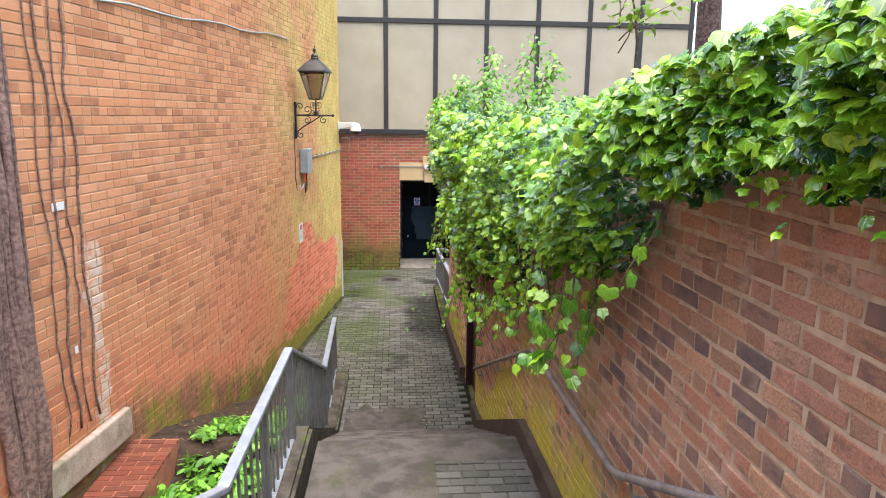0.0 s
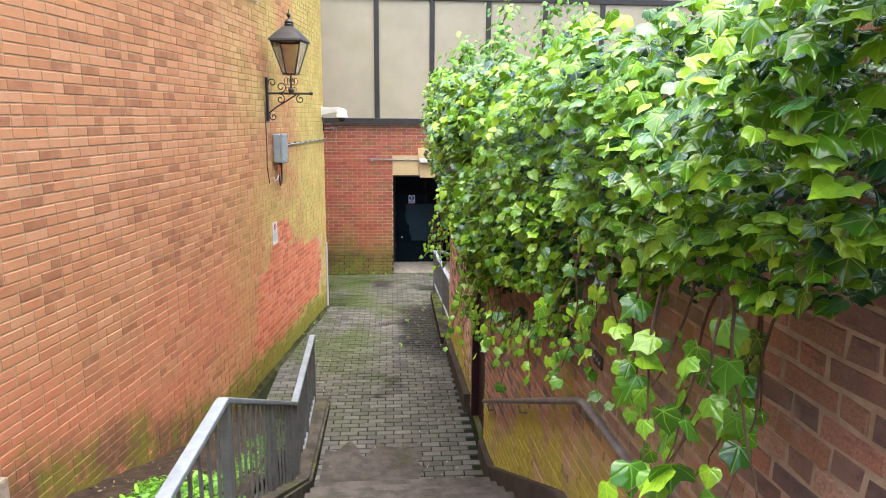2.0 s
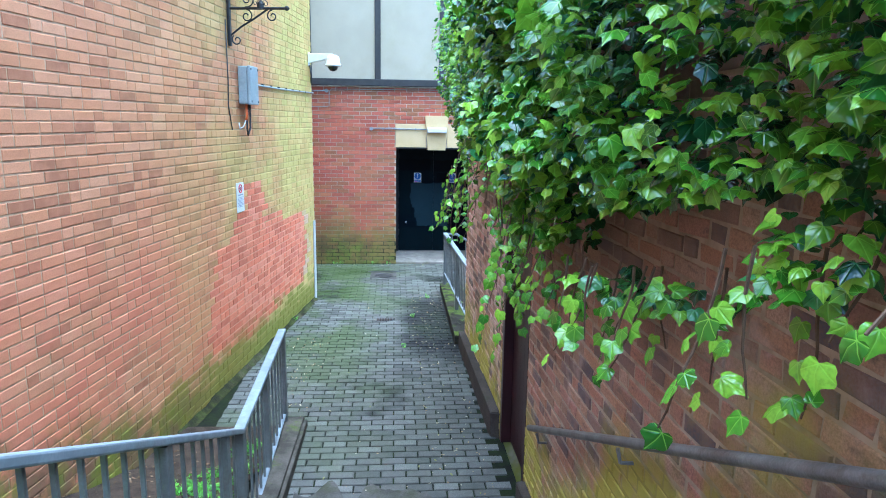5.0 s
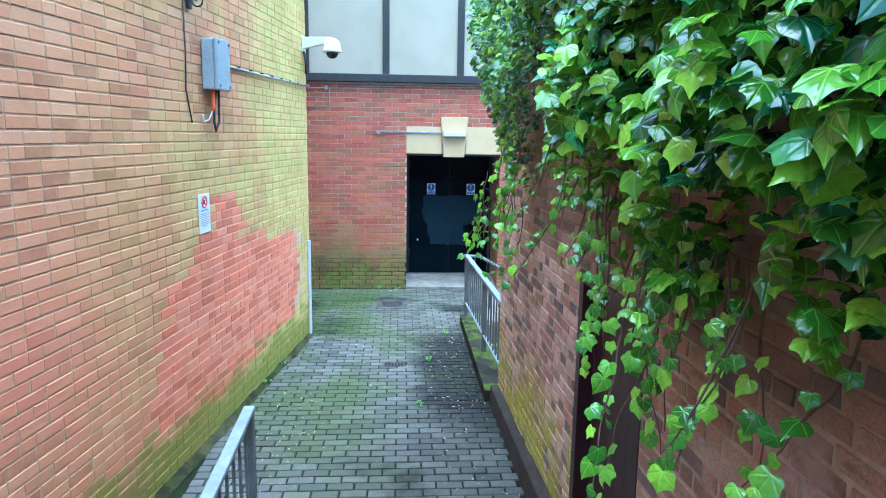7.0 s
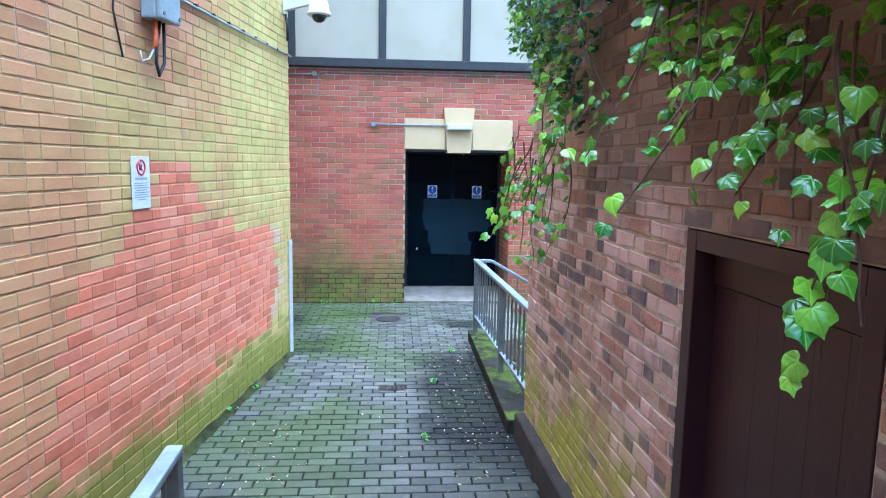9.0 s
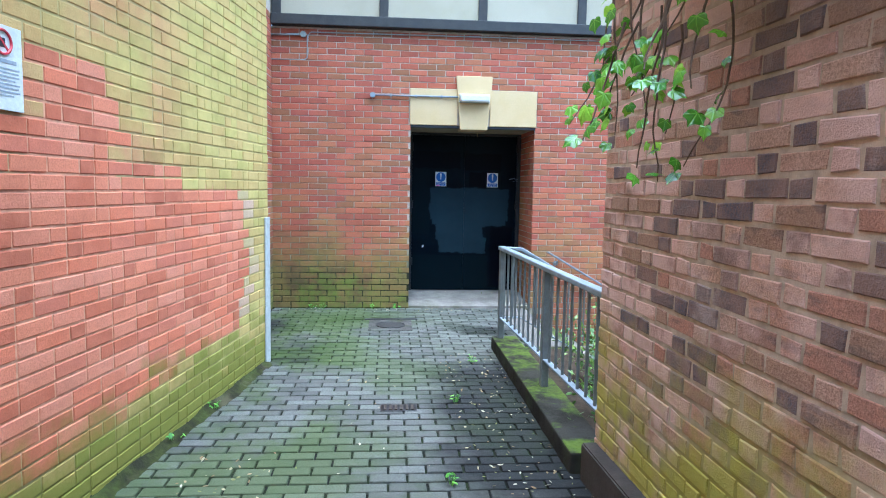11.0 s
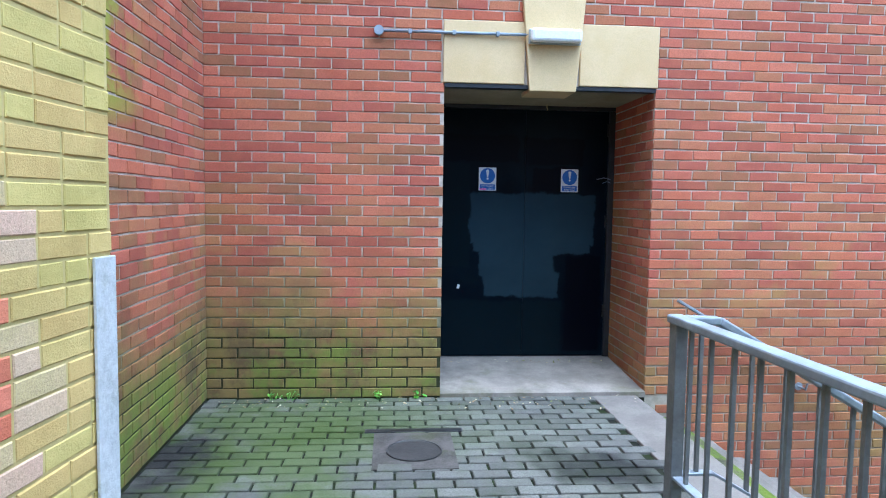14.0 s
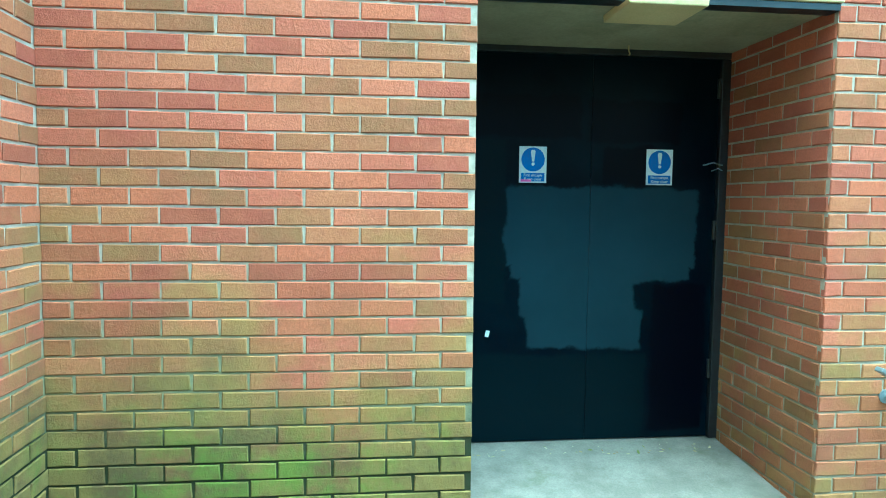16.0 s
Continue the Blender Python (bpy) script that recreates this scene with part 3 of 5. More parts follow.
timber = empty("timber_frame", pose(-1.6, 16.6, 3.5), "black painted half-timber frame over cream render", "timber frame", kind="structure")


def timber_piece(lo, hi):
    ob = part("beam", boxes((lo, hi, 0.008)), TIMBER, timber)
    ob.matrix_parent_inverse = timber.matrix_world.inverted()


timber_piece((-1.59, 16.52, 3.475), (7.5, 16.70, 3.60))
for z in (6.13, 7.25):
    timber_piece((-1.59, 16.565, z), (7.45, 16.62, z + 0.12))
for x in (-1.53, -0.235, 0.985, 2.235, 3.505, 4.80, 6.10, 7.38):
    timber_piece((x - 0.055, 16.57, 3.602), (x + 0.055, 16.62, 6.128))
    timber_piece((x - 0.055, 16.57, 6.252), (x + 0.055, 16.62, 7.248))

# bricks of the walls
lay(wall_left, courses(17.0, 6.75, 'mixed', RNG), [LEFT_BRICK, PATCH_BRICK, SMEARED_BRICK], lambda u, v: left_choice(u, v) if u > 4 else None, lambda u, v: 14.9 < u < 17.0 and v < 2.4, RNG)
lay(wall_recess, courses(2.61, 3.6, 'stretcher', RNG), [DOOR_BRICK], lambda u, v: 0, lambda u, v: v < 2.0, RNG, 0.0065, ragged=0.003)


def door_bricks():
    out = []
    for a, b, v0, v1 in courses(8.6, 3.47, 'stretcher', RNG):
        if v0 < 2.775 and b > DW0 - 0.02 and a < DW1 + 0.02 and v1 > 2.325:
            spans = [(a, DW0 - 0.02), (DW1 + 0.02, b)]
        elif v1 < 2.33 and b > DW0 and a < DW1:
            spans = [(a, DW0), (DW1, b)]
        else:
            spans = [(a, b)]
        out += [(p, q, v0, v1) for p, q in spans if q - p > 0.02]
    return out


below = [(a, b, v0 - 1.2, v1 - 1.2) for a, b, v0, v1 in courses(8.6, 1.2, 'stretcher', RNG) if a > DW1]
lay(wall_north, door_bricks() + below, [DOOR_BRICK], lambda u, v: 0, lambda u, v: u < 1.72 and v < 2.7, RNG, 0.0065, ragged=0.003)
jamb = empty("door_reveal", Matrix.Translation((DW1 - 1.6, 17.55, 0)) @ pose(0, 0, 0, 0, 0, -90), "red brick reveal of the fire exit", "reveal", kind="structure")
lay(jamb, courses(0.915, 2.325, 'stretcher', RNG), [DOOR_BRICK], lambda u, v: 0, lambda u, v: True, RNG)


def right_bricks():
    out = []
    for a, b, v0, v1 in courses(15.0, 3.9, 'flemish', RNG, 0.076, 0.226, 0.015):
        if v0 < 1.9 and b > 2.53 and a < 3.51:
            if v1 > 1.94:
                out.append((a, b, 1.912, v1))
                continue
            out += [(p, q, v0, v1) for p, q in ((a, 2.526), (3.514, b)) if q - p > 0.025]
        else:
            out.append((a, b, v0, v1))
    return out


lay(wall_right, right_bricks(), [OLD_BRICK], lambda u, v: 0, lambda u, v: u < 2.53 and v < 2.0, RNG, 0.005, wobble=0.004, ragged=0.006)

# block paving
pave = [(a - 1.58, b - 1.58, 7.4 + v0, 7.4 + v1) for a, b, v0, v1 in courses(3.28, 9.2, 'stretcher', RNG, 0.1035, 0.207, 0.014)]
flat = empty("block_paving", pose(0, 0, 0, -90, 0, 0), "grey block paving laid in stretcher bond, mossy joints", "paving", kind="structure")


def paver_ok(x, y):
    return 0 if (x > left_x(y) - 0.05 or y > 14.0) and x < (1.0 if y < 14.5 else 1.24) else None


lay(flat, pave, [PAVER], paver_ok, lambda u, v: 13.6 < v and u < 0.9, RNG, 0.004, "paver", 0.003)


lpave = empty("landing_paving", pose(0, 0, LANDING + 0.008, -90, 0, 0), "worn block paving on the stair landing", "paving", kind="structure")
lay(lpave, [(a + 0.30, b + 0.30, v0 + 3.32, v1 + 3.32) for a, b, v0, v1 in courses(0.76, 1.5, 'stretcher', RNG, 0.1035, 0.207, 0.014)], [PAVER], lambda u, v: 0, lambda u, v: True, RNG, 0.004, "paver", 0.002)
def ragged_patch(x0, x1, y0, y1, top):
    """A thin worn skin with a broken outline on two sides."""
    b = bmesh.new()
    ring = [(x0, y0), (x1, y0)]
    ring += [(x1 + 0.10 * noise.noise((t * 9, 2.0, 0)) + 0.012 * noise.noise((t * 23, 5.0, 0)), y0 + (y1 - y0) * t) for t in (i / 24 for i in range(1, 24))]
    ring += [(x1 + (x0 - x1) * t, y1 + 0.30 * noise.noise((t * 6, 8.0, 0)) + 0.03 * noise.noise((t * 20, 3.0, 0))) for t in (i / 30 for i in range(31))]
    vs = [b.verts.new((x, y, top)) for x, y in ring]
    ws = [b.verts.new((x, y, top - 0.012)) for x, y in ring]
    b.faces.new(vs)
    for i in range(len(vs)):
        j = (i + 1) % len(vs)
        b.faces.new((ws[i], ws[j], vs[j], vs[i]))
    return b


tagged(part("apron", ragged_patch(-0.68, 0.36, 7.41, 8.35, 0.0085), APRON), "patch of worn tarmac at the stair foot", "pavement", kind="structure")


# ---- the fire exit ----
def sloped_sill():
    b = boxes(((0.112, 16.605, -0.012), (1.688, 17.56, 0.03)))
    for v in b.verts:
        if v.co.z > 0 and v.co.y > 17:
            v.co.z = 0.10
    return b


tagged(part("door_sill", sloped_sill(), SILL), "worn concrete sill of the fire exit", "sill", kind="structure")


def door_paint():
    m = Nodes("black_door_paint", 0.5, spec=0.07)
    x, y, z = m.xyz()
    wx = m.math('ADD', x, m.math('MULTIPLY', m.math('SUBTRACT', m.noise(7, 5, 0.7), 0.5), 0.10))
    wz = m.math('ADD', z, m.math('MULTIPLY', m.math('SUBTRACT', m.noise(6, 5, 0.7, seed=3.0), 0.5), 0.10))

    def area(x0, x1, z0, z1):
        e = 0.012
        return m.times(m.span(wx, x0 - e, x0 + e), m.span(wx, x1 + e, x1 - e), m.span(wz, z0 - e, z0 + e), m.span(wz, z1 + e, z1 - e))
    def either(*vs):
        out = vs[0]
        for v in vs[1:]:
            out = m.math('MAXIMUM', out, v)
        return out
    cut = m.math('SUBTRACT', 1.0, area(1.17, 1.60, 0.86, 1.0))
    grey = either(area(0.42, 1.53, 1.10, 1.545), area(0.45, 1.50, 1.02, 1.2), area(0.51, 1.20, 0.82, 1.06), area(0.55, 1.10, 0.64, 0.9), area(0.85, 1.22, 0.63, 0.85))
    grey = m.times(grey, cut, m.span(m.noise(2.5, 3), 0.2, 0.7, 0.75, 1.0))
    black = either(area(0.20, 0.84, 1.82, 2.05), area(0.88, 1.42, 1.80, 2.03), area(0.97, 1.27, 1.56, 1.78), area(1.28, 1.60, 0.15, 1.0))
    teal = either(area(0.1, 0.42, 0.9, 1.8), area(0.1, 1.25, 0.1, 0.6))
    c = m.mix(m.span(m.noise(2.2, 4), 0.35, 0.7), (0.0012, 0.0032, 0.0075), (0.003, 0.0075, 0.0125))
    c = m.mix(m.times(teal, 0.7), c, (0.0035, 0.0085, 0.012))
    c = m.mix(m.times(black, 0.9), c, (0.0007, 0.0012, 0.0045))
    c = m.mix(grey, c, (0.019, 0.036, 0.050))
    c = m.mix(m.span(m.noise(150, 2, seed=2.0), 0.78, 0.80, 0, 0.3), c, (0.2, 0.2, 0.2))
    m.bump(m.noise(60, 3), 0.06, 0.004)
    return m.done(c, m.mix(grey, (0.30, 0.30, 0.30), (0.55, 0.55, 0.55)))


DOOR_PAINT = door_paint()
WHITE = mottled("white_plastic", (0.70, 0.72, 0.72), (0.76, 0.78, 0.78), 5, 0.4, bump=0.03, dirt=(0.5, 0.5, 0.46), dirt_amount=0.3)
STRIP_WHITE = mottled("weathered_white_paint", (0.47, 0.48, 0.47), (0.56, 0.57, 0.56), 9, 0.7, bump=0.5, fine=40, dirt=(0.30, 0.31, 0.25), dirt_amount=0.7, spec=0.2)
BLUE = mottled("blue_sign_print", (0.015, 0.11, 0.45), (0.02, 0.13, 0.50), 6, 0.4, bump=0.02)
RED = mottled("red_sign_print", (0.55, 0.03, 0.05), (0.6, 0.04, 0.06), 6, 0.4, bump=0.02)
PINK = mottled("pink_paint_smear", (0.75, 0.08, 0.45), (0.8, 0.15, 0.5), 20, 0.5, bump=0.02)
GREY_PLASTIC = mottled("grey_plastic_box", (0.30, 0.35, 0.36), (0.36, 0.41, 0.42), 4, 0.5, bump=0.05, dirt=(0.2, 0.24, 0.2), dirt_amount=0.4)
BLACK_RUBBER = mottled("black_cable", (0.015, 0.015, 0.018), (0.03, 0.03, 0.032), 9, 0.5)
ORANGE = mottled("orange_cable", (0.75, 0.13, 0.02), (0.8, 0.17, 0.03), 9, 0.5)
PALE_PRINT = mottled("grey_print", (0.32, 0.36, 0.42), (0.38, 0.42, 0.47), 9, 0.6, bump=0.02)
GLASS_DARK = mottled("smoked_dome", (0.01, 0.01, 0.012), (0.015, 0.015, 0.018), 5, 0.1, bump=0.0)


def text_mesh(words, size, align='CENTER'):
    cu = bpy.data.curves.new("lettering", 'FONT')
    cu.body, cu.size, cu.align_x, cu.align_y, cu.extrude = words, size, align, 'CENTER', 0.0006
    ob = new("lettering", cu)
    bpy.context.view_layer.update()
    me = bpy.data.meshes.new_from_object(ob.evaluated_get(bpy.context.evaluated_depsgraph_get()))
    bpy.data.objects.remove(ob)
    return me


def disc(r, h, sides=28, m=None):
    return lathe([(r, 0), (r, h)], sides, m)


UPRIGHT = pose(0, 0, 0, 90, 0, 0)


def fire_door(x0, x1, label, knob):
    d = empty("door_1", pose(x0, 17.5, 0.105), label, "door", kind="structure")
    part("door_leaf", boxes(((0, 0, 0), (x1 - x0, 0.045, 2.165), 0.0008)), DOOR_PAINT, d)
    for z in (0.35, 1.15, 1.95):
        hx = x1 - x0 - 0.004 if knob else 0.004
        part("hinge", lathe([(0.012, 0), (0.012, 0.11)], 10, pose(hx, -0.012, z)), BLACK_IRON, d)
    return d


fire_door(0.165, 0.899, "black painted metal fire door leaf with touched-up paint", False)
fire_door(0.901, 1.635, "black painted metal fire door leaf with grey paint patch", True)
tagged(part("wall_behind_door", boxes(((0.0, 17.65, -0.2), (1.8, 17.75, 2.6))), BLACK_IRON), "dark closed wall behind the fire exit", "wall", kind="structure")
frame_ob = empty("door_frame", pose(0.11, 17.5, 0.1), "black painted steel frame of the fire exit", "door frame", kind="structure")
for lo, hi in (((0.002, -0.03, 0), (0.053, 0.06, 2.17)), ((1.527, -0.03, 0), (1.578, 0.06, 2.17)), ((0.002, -0.03, 2.172), (1.578, 0.06, 2.222))):
    part("frame_bar", boxes((lo, hi, 0.004)), BLACK_IRON, frame_ob)
tagged(part("door_soffit", boxes(((0.112, 16.70, 2.305), (1.688, 17.55, 2.322))), SOFFIT), "cream painted soffit over the fire exit", "soffit", kind="structure")
tagged(part("lintel_edge", boxes(((0.112, 16.615, 2.295), (1.688, 16.695, 2.322))), BLACK_IRON), "black steel edge under the lintel", "lintel edge", kind="structure")


def fire_sign(x, z, smear):
    s = empty("fire_sign", pose(x, 17.4985, z), "white and blue fire escape notice on a black door", "sign", "fire exit signs")
    part("plate", boxes(((-0.077, -0.004, -0.10), (0.077, 0, 0.10), 0.001)), WHITE, s)
    part("blue_disc", disc(0.066, 0.001, 32, pose(0, -0.0042, 0.028) @ UPRIGHT), BLUE, s)
    b = bmesh.new()
    ring = [b.verts.new(p) for p in ((-0.013, 0, 0.048), (-0.007, 0, 0.056), (0.007, 0, 0.056), (0.013, 0, 0.048), (0.006, 0, -0.008), (-0.006, 0, -0.008))]
    f = b.faces.new(ring)
    g = bmesh.ops.extrude_face_region(b, geom=[f])
    bmesh.ops.translate(b, verts=[v for v in g["geom"] if isinstance(v, bmesh.types.BMVert)], vec=(0, -0.0008, 0))
    bmesh.ops.translate(b, verts=b.verts[:], vec=(0, -0.0056, 0.025))
    part("exclamation_mark", join(b, disc(0.009, 0.0008, 16, pose(0, -0.0056, 0.003) @ UPRIGHT)), WHITE, s)
    part("blue_panel", boxes(((-0.066, -0.0052, -0.092), (0.066, -0.004, -0.046))), BLUE, s)
    for words, h in (("Fire escape", -0.058), ("Keep clear", -0.080)):
        o = part("lettering", text_mesh(words, 0.023), WHITE, s)
        o.matrix_local = pose(0, -0.0062, h, 90)
    if smear:
        part("pink_smear", boxes(((-0.068, -0.0072, -0.094), (-0.01, -0.0068, -0.082), 0.0001)), PINK, s)


fire_sign(0.567, 1.667, True)
fire_sign(1.296, 1.664, False)


def lintel():
    ob = empty("lintel", pose(0.9, 16.63, 2.325), "buff painted stone lintel with a raised keystone", "lintel", kind="structure")
    for a, b in ((-0.80, -0.205), (0.205, 0.80)):
        part("block", boxes(((a, -0.025, 0.0), (b, 0.25, 0.445), 0.006)), SANDSTONE, ob)
    b = bmesh.new()
    box(b, (-0.2, -0.055, -0.05), (0.2, 0.25, 0.61), 0.006)
    for v in b.verts:
        v.co.x *= 0.86 + 0.29 * (v.co.z + 0.05) / 0.66
    part("keystone", b, SANDSTONE, ob)


lintel()
lamp = empty("bulkhead_light", pose(0.90, 16.572, 2.655), "white bulkhead light on the keystone, switched off", "light")
part("housing", boxes(((-0.19, -0.03, -0.05), (0.19, 0, 0.055), 0.006)), GREY_PLASTIC, lamp)
part("diffuser", boxes(((-0.185, -0.095, -0.045), (0.185, -0.03, 0.05), 0.02)), WHITE, lamp)


def conduit(name, points, r, material, label, clips=0):
    ob = empty(name, Matrix.Translation(points[0]), label, "conduit")
    inv = ob.matrix_world.inverted()
    p = part("pipe", tube([inv @ Vector(q) for q in points], r, 8), material, ob, smooth=True)
    a, b = Vector(points[0]), Vector(points[-1])
    for i in range(clips):
        c = inv @ a.lerp(b, (i + 0.7) / (clips + 0.4))
        part("clip", boxes((c - Vector((0.012, 0.016, r + 0.006)), c + Vector((0.012, 0.016, r + 0.004)), 0.002)), GALV, ob)
    return ob


cd = conduit("steel_conduit", [(-0.365, 16.60, 2.675), (0.71, 16.585, 2.675)], 0.011, GALV, "thin steel conduit feeding the bulkhead light", 3)
part("junction_box", disc(0.034, 0.04, 20, pose(0, 0.02, 0) @ UPRIGHT), GALV, cd, smooth=False)
conduit("white_cable", [(-1.59, 16.605, 3.07), (-1.2, 16.605, 3.075), (-1.165, 16.605, 3.1), (-1.16, 16.605, 3.36), (-1.12, 16.605, 3.405), (1.0, 16.605, 3.42), (6.5, 16.605, 3.43)], 0.007, GREY_PLASTIC, "thin grey cable clipped along a brick wall")
cd = conduit("grey_conduit", [(-1.59, 16.60, 3.36), (-1.21, 16.60, 3.375)], 0.012, GREY_PLASTIC, "short grey conduit ending in a round box")
part("junction_box", disc(0.036, 0.04, 18, pose(0.38, 0.02, 0.015) @ UPRIGHT), GREY_PLASTIC, cd)


# ---- railings ----
def railing(name, tops, drops, label, spacing=0.155, posts=(), wide=0.068, low=0.80):
    """A steel railing: a flat handrail through tops, posts at some of its points, thin balusters and a bottom bar."""
    base = Vector(tops[0])
    ob = empty(name, Matrix.Translation((base.x, base.y, base.z - drops[0])), label, "railing")
    inv = ob.matrix_world.inverted()
    tops = [inv @ Vector(p) for p in tops]
    rod = boxes(((-0.008, -0.008, -low), (0.008, 0.008, -0.015)))
    rod_mesh = mesh_of(rod, "baluster")
    rod_mesh.materials.append(POST_GREY)
    for i, (p, q) in enumerate(zip(tops, tops[1:])):
        b = bmesh.new()
        bar(b, p, q, wide, 0.036, 0.008)
        part("handrail", b, GALV, ob)
        d = Vector((0, 0, low))
        b = bmesh.new()
        bar(b, p - d, q - d, 0.042, 0.012, 0.002)
        part("bottom_bar", b, GALV, ob)
        run = math.hypot(q.x - p.x, q.y - p.y)
        n = max(2, round(run / spacing))
        for k in range(1, n):
            r = new("baluster", rod_mesh)
            r.parent = ob
            r.matrix_local = Matrix.Translation(p.lerp(q, k / n))
    for i, t, drop in posts:
        p = tops[i].lerp(tops[i + 1], t)
        part("post", boxes((p + Vector((-0.026, -0.034, -drop)), p + Vector((0.026, 0.034, -0.012)), 0.004)), POST_GREY, ob)
    return ob


railing("stair_railing", [(-0.88, 0.62, 3.18), (-0.88, 3.06, 2.065), (-0.86, 5.02, 2.09), (-0.88, 7.58, 0.90), (-0.92, 9.42, 0.955)], [0.95],
        "galvanised steel stair railing with flat handrail and grey balusters", posts=[(0, 0.03, 0.8), (0, 0.5, 0.8), (0, 0.98, 0.9), (1, 0.5, 0.95), (2, 0.01, 0.95), (2, 0.5, 0.98), (2, 0.86, 0.95), (3, 0.01, 0.9), (3, 0.5, 0.9), (3, 0.985, 0.93)], low=0.78)
railing("bed_railing", [(1.05, 11.40, 0.985), (0.93, 14.47, 0.985)], [0.87], "galvanised steel railing on a mossy kerb beside shrubs",
        posts=[(0, 0.05, 0.88), (0, 0.49, 0.88), (0, 0.985, 0.88)], low=0.66)
railing("step_railing", [(0.972, 14.45, 0.98), (1.12, 14.46, 0.975), (3.0, 14.46, -0.12)], [0.9], "galvanised steel railing sloping down beside outdoor steps", posts=[(1, 0.45, 0.9), (1, 0.95, 0.9)], wide=0.05, low=0.66)

wr = empty("wall_handrail", pose(1.88, 16.56, 0.0), "galvanised handrail on brackets along a red brick wall", "handrail")
b = bmesh.new()
bar(b, (0.0, -0.045, 0.75), (1.75, -0.045, -0.26), 0.05, 0.022, 0.005)
part("handrail", b, GALV, wr)
for dx, dz in ((0.13, 0.645), (1.05, 0.11)):
    part("bracket", join(disc(0.032, 0.012, 16, pose(dx, 0.07, dz - 0.05) @ UPRIGHT), tube([(dx, 0.06, dz - 0.05), (dx, -0.03, dz - 0.05), (dx, -0.045, dz)], 0.009, 8)), GALV, wr)

ph = empty("pipe_handrail", pose(right_x(5), 5, LANDING), "old brown iron pipe handrail along the retaining wall", "handrail")
inv = ph.matrix_world.inverted()
line = [(right_x(y) - 0.075, y, z) for y, z in ((0.5, 3.32), (2.86, 2.205), (2.96, 2.185), (4.70, 2.17), (4.80, 2.14), (7.75, 0.80))]
part("pipe", tube([inv @ Vector(p) for p in line], 0.021, 10), RUST_RAIL, ph, smooth=True)
for y, z in ((1.2, 2.98), (2.7, 2.27), (3.8, 2.175), (4.7, 2.165), (6.2, 1.49), (7.55, 0.88)):
    x = right_x(y)
    part("bracket", tube([inv @ Vector(p) for p in ((x + 0.01, y, z - 0.09), (x - 0.06, y, z - 0.085), (x - 0.075, y, z - 0.02))], 0.009, 6), RUST_RAIL, ph)


# ---- kerbs, plinths and beds ----
def prism(points, x0, x1, bevel=0.0):
    """A solid with the outline points (y, z), from x0 to x1."""
    b = bmesh.new()
    f = b.faces.new([b.verts.new((x0, y, z)) for y, z in points])
    g = bmesh.ops.extrude_face_region(b, geom=[f])
    bmesh.ops.translate(b, verts=[v for v in g["geom"] if isinstance(v, bmesh.types.BMVert)], vec=(x1 - x0, 0, 0))
    if bevel:
        bmesh.ops.bevel(b, geom=b.edges[:], offset=bevel, segments=2, affect='EDGES')
    return b


tagged(part("kerb", prism([(0.9, 2.58), (3.3, 1.30), (5.28, 1.30), (5.55, 1.14), (7.5, 0.16), (9.5, 0.10), (9.5, -1.29), (0.9, -1.29)], -0.98, -0.725, 0.03), KERB_MOSS), "mossy concrete kerb carrying the stair railing", "kerb", kind="structure")
tagged(part("kerb_bed", boxes(((0.855, 11.70, -0.5), (1.10, 14.50, 0.125), 0.012), ((1.102, 14.32, -0.5), (1.62, 14.50, 0.02), 0.012)), BED_KERB), "mossy concrete kerb around a planting bed", "kerb", kind="structure")
plinth_line = [(0.3, 2.92), (1.0, 2.62), (3.3, 1.38), (5.2, 1.36), (7.5, 0.22), (8.12, 0.19)]
b = prism(plinth_line + [(8.12, -1.29), (0.3, -1.29)], 0, 0.12, 0.008)
for v in b.verts:
    v.co.x += right_x(v.co.y) - 0.07
tagged(part("plinth", b, PLINTH), "dark damp rendered plinth along the old wall", "plinth", kind="structure")
b = prism([(9.18, 0.24), (11.66, 0.20), (11.66, -0.5), (9.18, -0.5)], 0, 0.12, 0.008)
for v in b.verts:
    v.co.x += right_x(v.co.y) - 0.085
tagged(part("plinth_low", b, PLINTH), "dark damp rendered plinth at the wall foot", "plinth", kind="structure")


def sheet(nx, ny, place, name, material, label, category):
    """An uneven ground sheet; place(u, v) gives its points."""
    b = bmesh.new()
    g = [[b.verts.new(place(i / nx, j / ny)) for j in range(ny + 1)] for i in range(nx + 1)]
    for i in range(nx):
        for j in range(ny):
            b.faces.new((g[i][j], g[i + 1][j], g[i + 1][j + 1], g[i][j + 1]))
    return tagged(part(name, b, material, smooth=True), label, category, kind="structure")


def lerp_table(y, table):
    return float(np.interp(y, [a for a, _ in table], [b for _, b in table]))


def bed_z(x, y):
    return lerp_table(y, [(0, 1.2), (3.0, 0.80), (5.44, 0.74), (5.62, 0.98), (6.2, 0.86), (8.6, 0.10), (9.6, 0.012), (12.5, 0.006)]) + 0.035 * noise.noise((x * 4, y * 4, 0.3)) * (1 if y < 9 else 0.2)


def left_bed(u, v):
    y = 1.0 + 8.45 * v
    x0, x1 = left_x(y) - 0.02, -0.97
    x = x0 + (x1 - x0) * u
    return x, y, bed_z(x, y)


sheet(14, 70, left_bed, "bed_left", SOIL, "dark soil bed with leaf litter beside the stairs", "soil")


def right_bed(u, v):
    x, y = 1.09 + 5.0 * u, 11.66 + 2.68 * v
    return x, y, 0.01 - 0.25 * max(0, x - 1.6) + 0.05 * noise.noise((x * 3, y * 3, 1.3))


